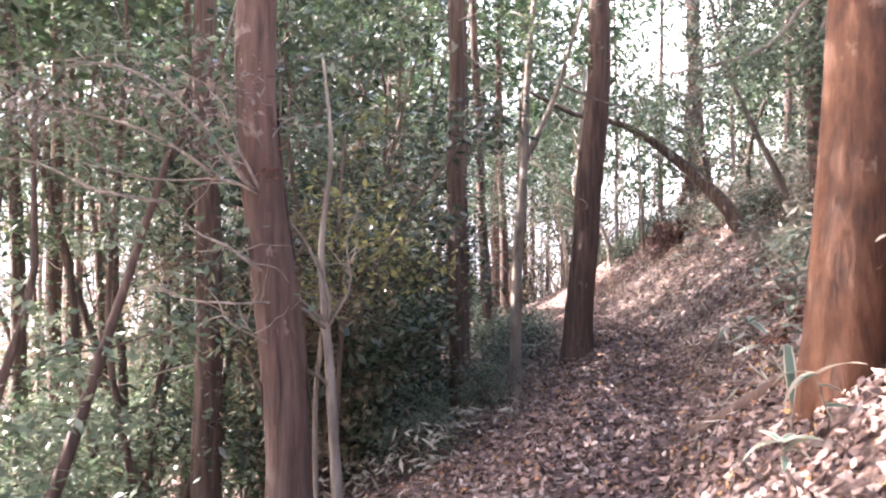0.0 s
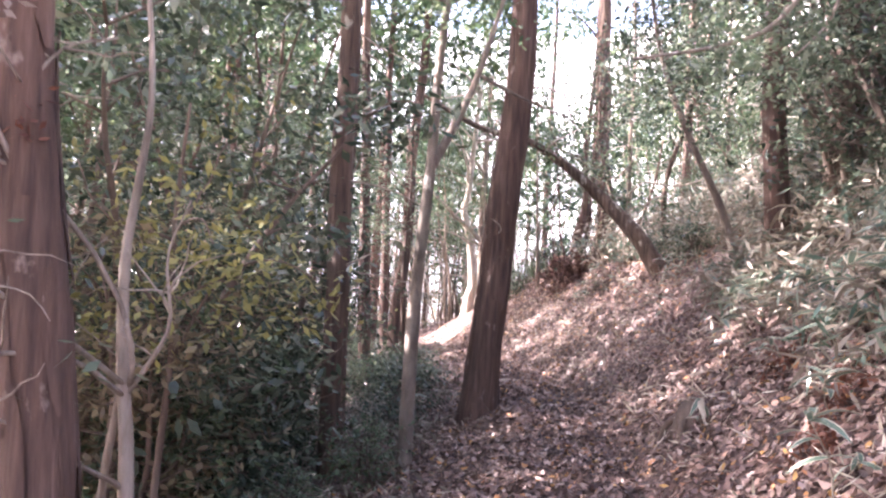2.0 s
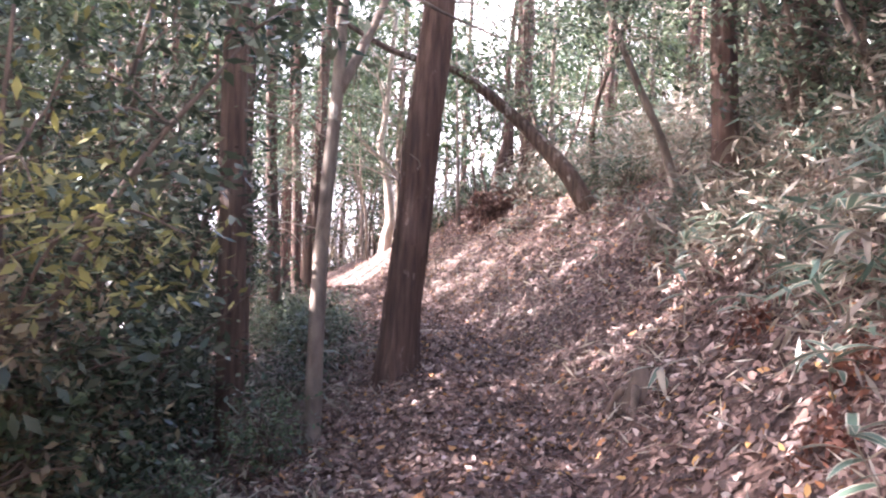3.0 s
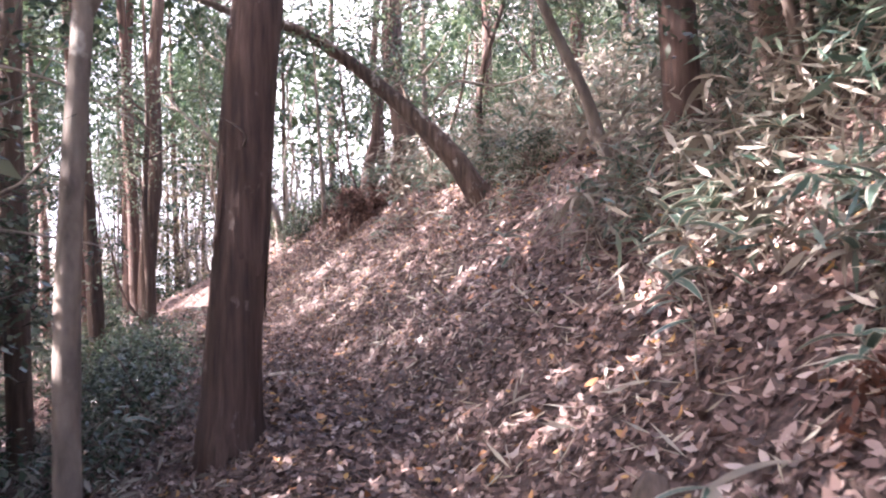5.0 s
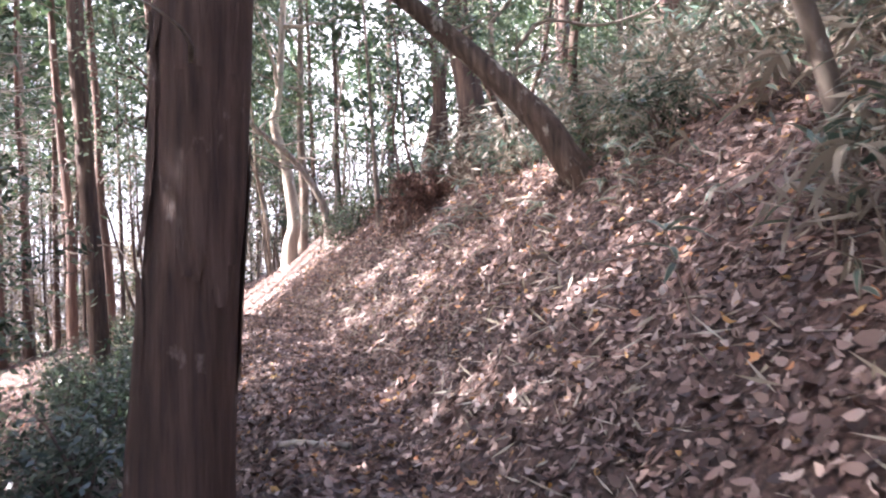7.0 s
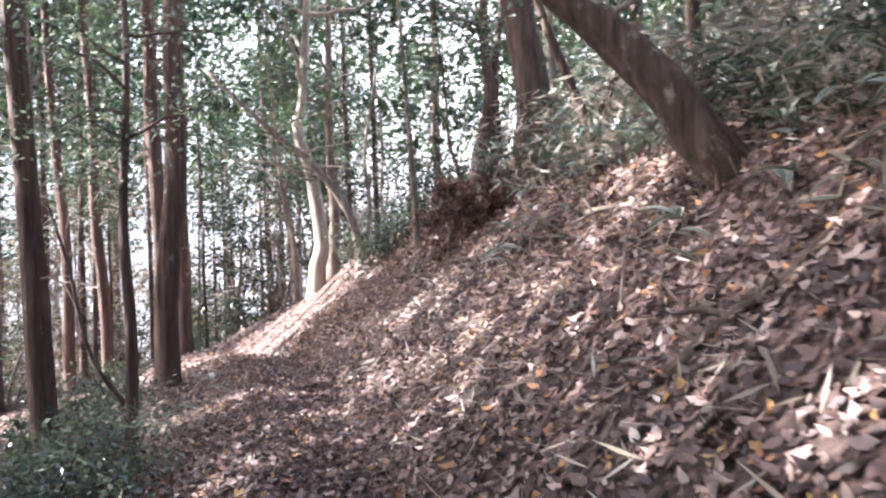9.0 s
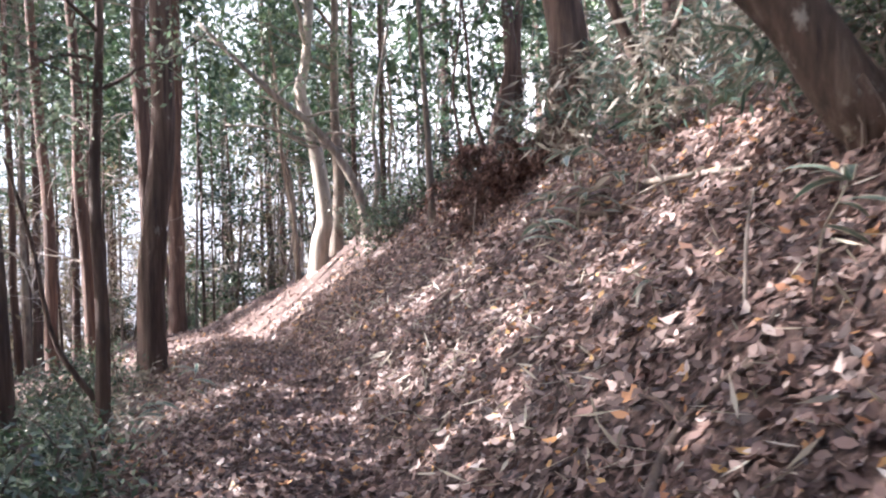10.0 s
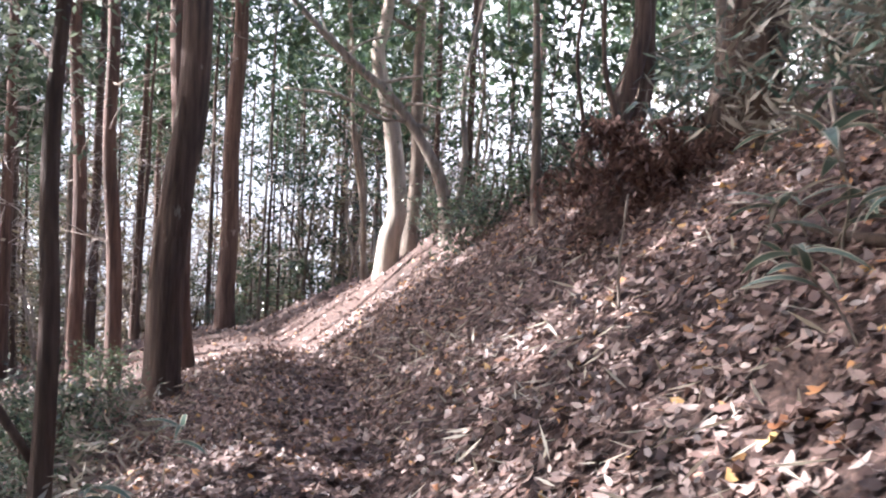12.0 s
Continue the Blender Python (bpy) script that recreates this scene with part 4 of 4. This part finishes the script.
for i, (x, y) in enumerate(spots[180:]):
    copy_thing(sasa_green[i % 3], pose(x, y, gz(x, y), 0, 0, rngb.uniform(0, 360)) @ Matrix.Scale(rngb.uniform(0.7, 1.15), 4))

# one broad blue-green blade hanging beside the orange-barked tree
blade = root("bamboo_grass", 0.66, 3.92, None, "single broad blue-green blade with pale edges", "bamboo grass", "bamboo grass on the bank")
part("culm", tube(curve_points([(0, 0, -0.05), (0.02, 0, 0.2), (-0.01, -0.06, 0.42)], 8), taper(0.005, 0.003, 8), 5), SASA_DRY, blade)
lone = part("leaf", sasa_leaf(0.26, 0.05, 0.25, False), None, blade)
lone.matrix_local = pose(-0.01, -0.06, 0.42, 0, 82, -80)

# the thick cover of withered bamboo grass higher up
n = 1300
y = rngb.uniform(3, 22, n)
d = 1.55 + np.abs(rngb.normal(0, 1.3, n))
d = np.where(y > 12.0, d + 0.9, d)
x = path_x(y) + d
tufts = np.stack([x, y, ground_z(x, y) + rngb.uniform(0.1, 0.45, n) * (1 + np.clip(d - 1.8, 0, 1.2))], 1)
for mat, lo, hi, label in ((SASA_DRY, 0, 860, "dense withered bamboo grass covering the upper bank"), (SASA_GREEN, 860, 1300, "dense green bamboo grass covering the upper bank")):
    cover = new("bamboo_grass_cover", leaf_mesh("cover", leaf_cloud(rngb, tufts[lo:hi], 20, (0.13, 0.13, 0.08), 0.165, 0.7, 0.3, 0.15)))
    cover.data.materials.append(mat)
    tagged(cover, label, "bamboo grass", kind="stuff")

# thinner withered growth reaching down the near bank
rngn = np.random.default_rng(91)
n = 70
y = rngn.uniform(4.6, 8.2, n)
d = rngn.uniform(1.35, 2.3, n)
x = path_x(y) + d
low = np.stack([x, y, ground_z(x, y) + rngn.uniform(0.08, 0.3, n)], 1)
for mat, lo, hi, label in ((SASA_DRY, 0, 44, "thin withered bamboo grass low on the bank"), (SASA_GREEN, 44, 70, "thin green bamboo grass low on the bank")):
    cover = new("bamboo_grass_cover", leaf_mesh("cover", leaf_cloud(rngn, low[lo:hi], 13, (0.14, 0.14, 0.08), 0.16, 0.7, 0.3, 0.15)))
    cover.data.materials.append(mat)
    tagged(cover, label, "bamboo grass", kind="stuff")

# greyish undergrowth along the lower edge of the path
n = 230
y = rngb.uniform(6.5, 24, n)
x = path_x(y) - rngb.uniform(0.95, 2.7, n)
low_tufts = np.stack([x, y, ground_z(x, y) + rngb.uniform(0.05, 0.3, n)], 1)
under = new("lower_undergrowth", leaf_mesh("under", leaf_cloud(rngb, low_tufts, 16, (0.14, 0.14, 0.07), 0.13, 0.7, 0.2, 0.2)))
under.data.materials.append(SASA_DRY)
tagged(under, "grey withered undergrowth along the lower footpath edge", "undergrowth", kind="stuff")

# dry blades strewn over the bank
n = 1500
y = rngb.uniform(5, 23, n)
x = path_x(y) + 0.55 + np.abs(rngb.normal(0, 0.9, n))
blades = new("dry_blades", leaf_mesh("blades", leaf_cloud(rngb, np.stack([x, y, ground_z(x, y) + rngb.uniform(0.02, 0.09, n)], 1), 1, (0.02, 0.02, 0.01), 0.15, 0.6, 0.0, 0.09)))
blades.data.materials.append(SASA_EDGE)
tagged(blades, "loose straw-pale blades of grass strewn over litter", "dry grass", kind="stuff")

# rust-brown withered fern clumps low on the near bank
rngr = np.random.default_rng(335)
for x, y in ((1.1, 6.6), (1.25, 7.1), (1.45, 8.3)):
    clump = root("withered_fern", x, y, None, "small rust-brown withered fern in the leaf litter", "dead fern")
    for k in range(5):
        a = rngr.uniform(0, 2 * math.pi)
        tip = Vector((math.cos(a) * rngr.uniform(0.14, 0.26), math.sin(a) * rngr.uniform(0.14, 0.26), 0))
        tip.z = gz(x + tip.x, y + tip.y) - clump.location.z + 0.03
        line = curve_points([(0, 0, 0), tip * 0.5 + Vector((0, 0, 0.13)), tip], 8)
        tagged(part("frond", leaf_mesh("frond", leaf_cloud(rngr, [tuple(p) for p in line], 6, (0.02, 0.02, 0.015), 0.055, 0.6, 0.4, 0.35)), RUST, clump), kind="stuff")

# ---- heap of dead ferns on the bank ----
rngd = np.random.default_rng(330)
heap = root("dead_fern_heap", 1.08, 21.6, None, "heap of rust-brown dead fern fronds hanging down the bank", "dead ferns")
for k in range(56):
    a = rngd.uniform(0, 2 * math.pi)
    start = Vector((rngd.normal(0.05, 0.24), rngd.normal(0.05, 0.18), rngd.uniform(0.0, 0.62)))
    end = start + Vector((math.cos(a) * 0.26, math.sin(a) * 0.24, -rngd.uniform(0.35, 0.75)))
    end.z = max(end.z, gz(1.08 + end.x, 21.6 + end.y) - heap.location.z + 0.02)
    pts = curve_points([start, start.lerp(end, 0.4) + Vector((0, 0, 0.12)), end], 9)
    cs = [tuple(p) for p in pts]
    tagged(part("frond", leaf_mesh("frond", leaf_cloud(rngd, cs, 12, (0.03, 0.03, 0.025), 0.075, 0.6, 0.5, 0.3)), DEAD_FERN, heap), kind="stuff")
mound = []
for i in range(9):
    for k in range(14):
        a, e_ = 2 * math.pi * k / 14, i / 8 * math.pi / 2
        r = 1 + 0.3 * noise.noise((math.cos(a) * 2, math.sin(a) * 2, i * 0.5))
        mound.append((0.4 * r * math.cos(a) * math.cos(e_), 0.32 * r * math.sin(a) * math.cos(e_) + 0.1, 0.36 * r * math.sin(e_) - 0.2))
part("mound", (mound, [(i * 14 + k, i * 14 + (k + 1) % 14, (i + 1) * 14 + (k + 1) % 14, (i + 1) * 14 + k) for i in range(8) for k in range(14)]), SOIL, heap)

# ---- sticks, stakes and fallen branches ----


def stick(name, ctrl, r0, r1, mat, label, category="stick", n=14, lift=None, forks=()):
    """A stick through points on or above the ground; lift None: it lies on the litter."""
    base = Vector((ctrl[0][0], ctrl[0][1], gz(ctrl[0][0], ctrl[0][1])))
    if lift is None:
        pts = [Vector((x, y, gz(x, y) + r0 * 0.7)) - base for x, y in ctrl]
    else:
        pts = [Vector(p) - base for p in ctrl]
    e = root(name, base.x, base.y, base.z, label, category)
    line = curve_points(pts, n)
    part("shaft", tube(line, taper(r0, r1, n), 9, 0.18, r0 * 100), mat, e)
    for i, dx, dy, dz in forks:
        tw = curve_points([line[i], line[i] + Vector((dx, dy, dz)) * 0.5 + Vector((0, 0, 0.02)), line[i] + Vector((dx, dy, dz))], 7)
        part("side_twig", tube(tw, taper(r1 * 1.2, r1 * 0.5, 7), 6), mat, e)
    return e


stick("fallen_branch", [(0.74, 15.2), (0.9, 15.5), (1.06, 15.6), (1.2, 15.6), (1.34, 15.72)], 0.021, 0.011, TWIG_DARK, "dark forked branch lying on leaf litter", "branch", forks=[(5, -0.05, 0.35, 0.02), (9, 0.2, -0.1, 0.06)])
stick("fallen_branch", [(1.18, 14.75), (1.33, 14.76), (1.42, 14.72), (1.56, 14.68), (1.8, 14.7)], 0.028, 0.016, TWIG_DARK, "thick dark branch lying down the bank", "branch", forks=[(6, -0.15, 0.2, 0.0)])
stick("fallen_branch", [(1.7, 18.6), (1.77, 17.7), (1.84, 17.3), (1.92, 16.5)], 0.022, 0.012, TWIG, "pale dead branch lying along the bank", "branch", forks=[(4, -0.3, 0.1, -0.1)])
# bright strip of sun beside the trunk, built as a pale piece of wood
stick("fallen_branch", [(-0.4, 13.85), (-0.28, 13.75), (-0.15, 13.68), (0.0, 13.62)], 0.028, 0.018, BARK_PALE, "pale branch piece standing in for a sun strip on the footpath", "branch")
# a flat brown slab, modelled as a round log
stick("fallen_branch", [(0.42, 5.73), (0.6, 5.5), (0.78, 5.3), (0.95, 5.1)], 0.048, 0.036, BARK_BROWN, "round brown log in place of a flat slab half sunk in litter", "log")
stick("fallen_branch", [(1.6, 18.4), (1.45, 18.6), (1.35, 19.1), (1.3, 19.7)], 0.03, 0.014, TWIG_DARK, "dark curved branch lying on the bank", "branch")
for k, (x, y, l, a) in enumerate([(0.69, 18.7, 0.4, 40), (0.82, 18.5, 0.35, 25), (0.25, 19.8, 0.6, 5), (-0.68, 22.2, 0.5, 70), (0.6, 17.6, 0.45, 130), (0.3, 16.9, 0.3, 10), (0.9, 13.4, 0.4, 60), (1.5, 12.6, 0.5, 100),
                                  (0.5, 10.1, 0.35, 30), (-0.2, 9.1, 0.3, 150), (0.9, 9.8, 0.5, 80), (0.2, 7.9, 0.3, 20), (1.0, 11.6, 0.45, 110), (-0.5, 8.0, 0.35, 60), (1.6, 14.9, 0.5, 50), (0.6, 12.2, 0.3, 15),
                                  (0.1, 15.9, 0.3, 80), (-0.6, 17.7, 0.4, 30), (-0.3, 19.0, 0.35, 120), (-0.9, 20.6, 0.4, 15), (1.2, 17.2, 0.4, 65), (0.5, 20.9, 0.45, 95), (0.2, 6.6, 0.3, 45), (-0.6, 6.2, 0.4, 10)]):
    c, s = math.cos(math.radians(a)) * l / 2, math.sin(math.radians(a)) * l / 2
    stick("fallen_twig", [(x - c, y - s), (x + 0.02, y - 0.01), (x + c, y + s)], 0.007, 0.004, TWIG if k % 3 else TWIG_DARK, "thin dead twig lying on leaf litter", "twig", 8)
stick("upright_stick", [(1.6, 19.5, gz(1.6, 19.5) - 0.05), (1.57, 19.5, 2.0), (1.5, 19.5, 2.32)], 0.016, 0.011, BARK_PALE, "bare white stick standing in the bank", lift=0)
stick("upright_stick", [(1.66, 17.9, gz(1.66, 17.9) - 0.05), (1.62, 17.95, gz(1.62, 17.95) + 0.14), (1.58, 18.0, gz(1.58, 18.0) + 0.27)], 0.013, 0.008, BARK_PALE, "short broken white stick standing in the bank", lift=0)
stick("upright_stick", [(0.7, 19.9, gz(0.7, 19.9) - 0.05), (0.69, 19.92, 1.5), (0.72, 19.95, 1.85)], 0.008, 0.005, TWIG, "thin dead stalk standing in leaf litter", lift=0)
stick("upright_stick", [(-2.32, 13.0, gz(-2.32, 13) - 0.1), (-2.38, 13.0, 0.05), (-2.44, 13.0, 0.4)], 0.03, 0.02, BARK_PALE, "pale dead stake leaning below the footpath", lift=0)
stick("upright_stick", [(1.3, 15.9, gz(1.3, 15.9) - 0.05), (1.35, 16.0, gz(1.35, 16.0) + 0.2), (1.42, 16.1, gz(1.42, 16.1) + 0.3)], 0.009, 0.005, TWIG, "bent dead stalk on the bank", lift=0)

# small rotten stump at the foot of the bank
st = root("rotten_stump", 0.87, 8.7, None, "small dark rotten stump at the foot of the bank", "stump")
part("body", tube([(0, 0, -0.1), (0, 0, 0.0), (0.01, 0, 0.1), (0.02, 0.01, 0.15), (0.03, 0.01, 0.2)], [0.1, 0.08, 0.06, 0.05, 0.03], 16, 0.5, 3.3, 0.3), TWIG_DARK, st)
for a in (20, 140, 250):
    c, s = math.cos(math.radians(a)), math.sin(math.radians(a))
    part("root", tube(curve_points([(0.04 * c, 0.04 * s, 0.08), (0.13 * c, 0.13 * s, 0.02), (0.24 * c, 0.24 * s, gz(0.87 + 0.24 * c, 8.7 + 0.24 * s) - st.location.z - 0.02)], 7), taper(0.035, 0.012, 7), 8, 0.2), TWIG_DARK, st)

# ---- leaf litter ----


def litter(name, rng, x, y, size, label, lift=0.0):
    keep = np.hypot(x - 1.04, y - 18.36) > rng.uniform(0.08, 0.2, len(x))
    x, y = x[keep], y[keep]
    n = len(x)
    z = ground_z(x, y)
    e = 0.05
    nx_ = -(ground_z(x + e, y) - ground_z(x - e, y)) / (2 * e)
    ny_ = -(ground_z(x, y + e) - ground_z(x, y - e)) / (2 * e)
    up = np.stack([nx_, ny_, np.ones(n)], 1) + rng.normal(0, 0.55, (n, 3)) * np.array([1, 1, 0.2])
    up /= np.linalg.norm(up, axis=1, keepdims=True)
    a = rng.uniform(0, 2 * np.pi, n)
    d = np.stack([np.cos(a), np.sin(a), np.zeros(n)], 1)
    d -= up * (d * up).sum(1, keepdims=True)
    d /= np.linalg.norm(d, axis=1, keepdims=True)
    s = np.cross(up, d)
    L = (size * rng.uniform(0.55, 1.4, n))[:, None]
    w = L * rng.uniform(0.28, 0.58, (n, 1)) * 0.5
    c = rng.normal(0.12, 0.16, (n, 1))
    p = np.stack([x, y, z + rng.uniform(0.003, 0.03, n) + lift], 1)
    bow = up * L * c
    quads = np.stack([p - d * L * 0.5 + bow, p - d * L * 0.12 + s * w + bow * 0.3, p + d * L * 0.22 + s * w * 0.85 + bow * 0.4, p + d * L * 0.5 + bow * rng.uniform(0.3, 1.6, (n, 1)),
                      p + d * L * 0.22 - s * w * 0.85 + bow * 0.4, p - d * L * 0.12 - s * w + bow * 0.3], 1)
    me = mesh_fast(name, quads.reshape(-1, 3), 6, n)
    me.materials.append(LITTER)
    ob = new(name, me)
    return tagged(ob, label, "leaf litter", kind="stuff")


rngk = np.random.default_rng(400)
n = 135000
y = rngk.uniform(2.0, 26, n)
x = path_x(y) + np.where(rngk.uniform(0, 1, n) < 0.72, rngk.uniform(-1.6, 2.9, n), rngk.uniform(-5, 5.5, n))
litter("leaf_litter", rngk, x, y, 0.056, "thick brown and pinkish dead leaves covering path and bank")
n = 45000
y = rngk.uniform(-4, 48, n)
x = path_x(y) + rngk.normal(0, 6.5, n)
litter("leaf_litter", rngk, x, y, 0.072, "scattered brown dead leaves on the wooded slope")


def fallen_leaf_mesh(seed, length, width, lobes):
    rng = np.random.default_rng(seed)
    edge = []
    n_ = 14
    for k in range(n_):
        a = 2 * math.pi * k / n_
        r = 1 + (0.28 * math.cos(lobes * a) if lobes else 0.0) + rng.uniform(-0.06, 0.06)
        ex, ey = math.cos(a) * length * 0.5 * r, math.sin(a) * width * 0.5 * r * (1.15 - 0.35 * math.cos(a))
        edge.append((ex, ey, 0.22 * abs(ey) + 0.9 * ex * ex / length * rng.uniform(0.6, 1.2)))
    verts = [(0, 0, 0.0)] + edge
    return mesh_of("fallen_leaf", verts, [(0, 1 + k, 1 + (k + 1) % n_) for k in range(n_)])


leaf_kinds = []
for k, (mat, length, width, lobes) in enumerate([(LEAF_PALE, 0.075, 0.036, 0), (LEAF_BROWN, 0.08, 0.038, 0), (LEAF_PALE, 0.062, 0.05, 3), (LEAF_RUST, 0.07, 0.06, 5), (LEAF_BROWN, 0.1, 0.045, 0), (LEAF_YELLOW, 0.07, 0.06, 5)]):
    me = fallen_leaf_mesh(410 + k, length, width, lobes)
    me.materials.append(mat)
    leaf_kinds.append(me)
placed = [(1.08, 14.0, 5), (0.8, 17.68, 2), (0.89, 16.52, 5), (0.91, 18.99, 3), (0.84, 18.02, 5), (1.02, 18.17, 3), (0.88, 18.06, 3)]
while len(placed) < 300:
    y = rngk.uniform(4, 21)
    k = int(rngk.choice(6, p=[0.3, 0.31, 0.2, 0.07, 0.115, 0.005]))
    placed.append((float(path_x(y)) + rngk.uniform(-0.7, 1.9), y, k))
for x, y, k in placed:
    ob = new("fallen_leaf", leaf_kinds[k])
    ob.parent = ground
    e = 0.06
    up = Vector((-(gz(x + e, y) - gz(x - e, y)) / (2 * e), -(gz(x, y + e) - gz(x, y - e)) / (2 * e), 1)).normalized()
    up = (up + Vector(rngk.normal(0, 0.15, 3))).normalized()
    ob.matrix_basis = Matrix.Translation((x, y, gz(x, y) + 0.028)) @ up.to_track_quat('Z', 'Y').to_matrix().to_4x4() @ pose(0, 0, 0, 0, 0, rngk.uniform(0, 360))
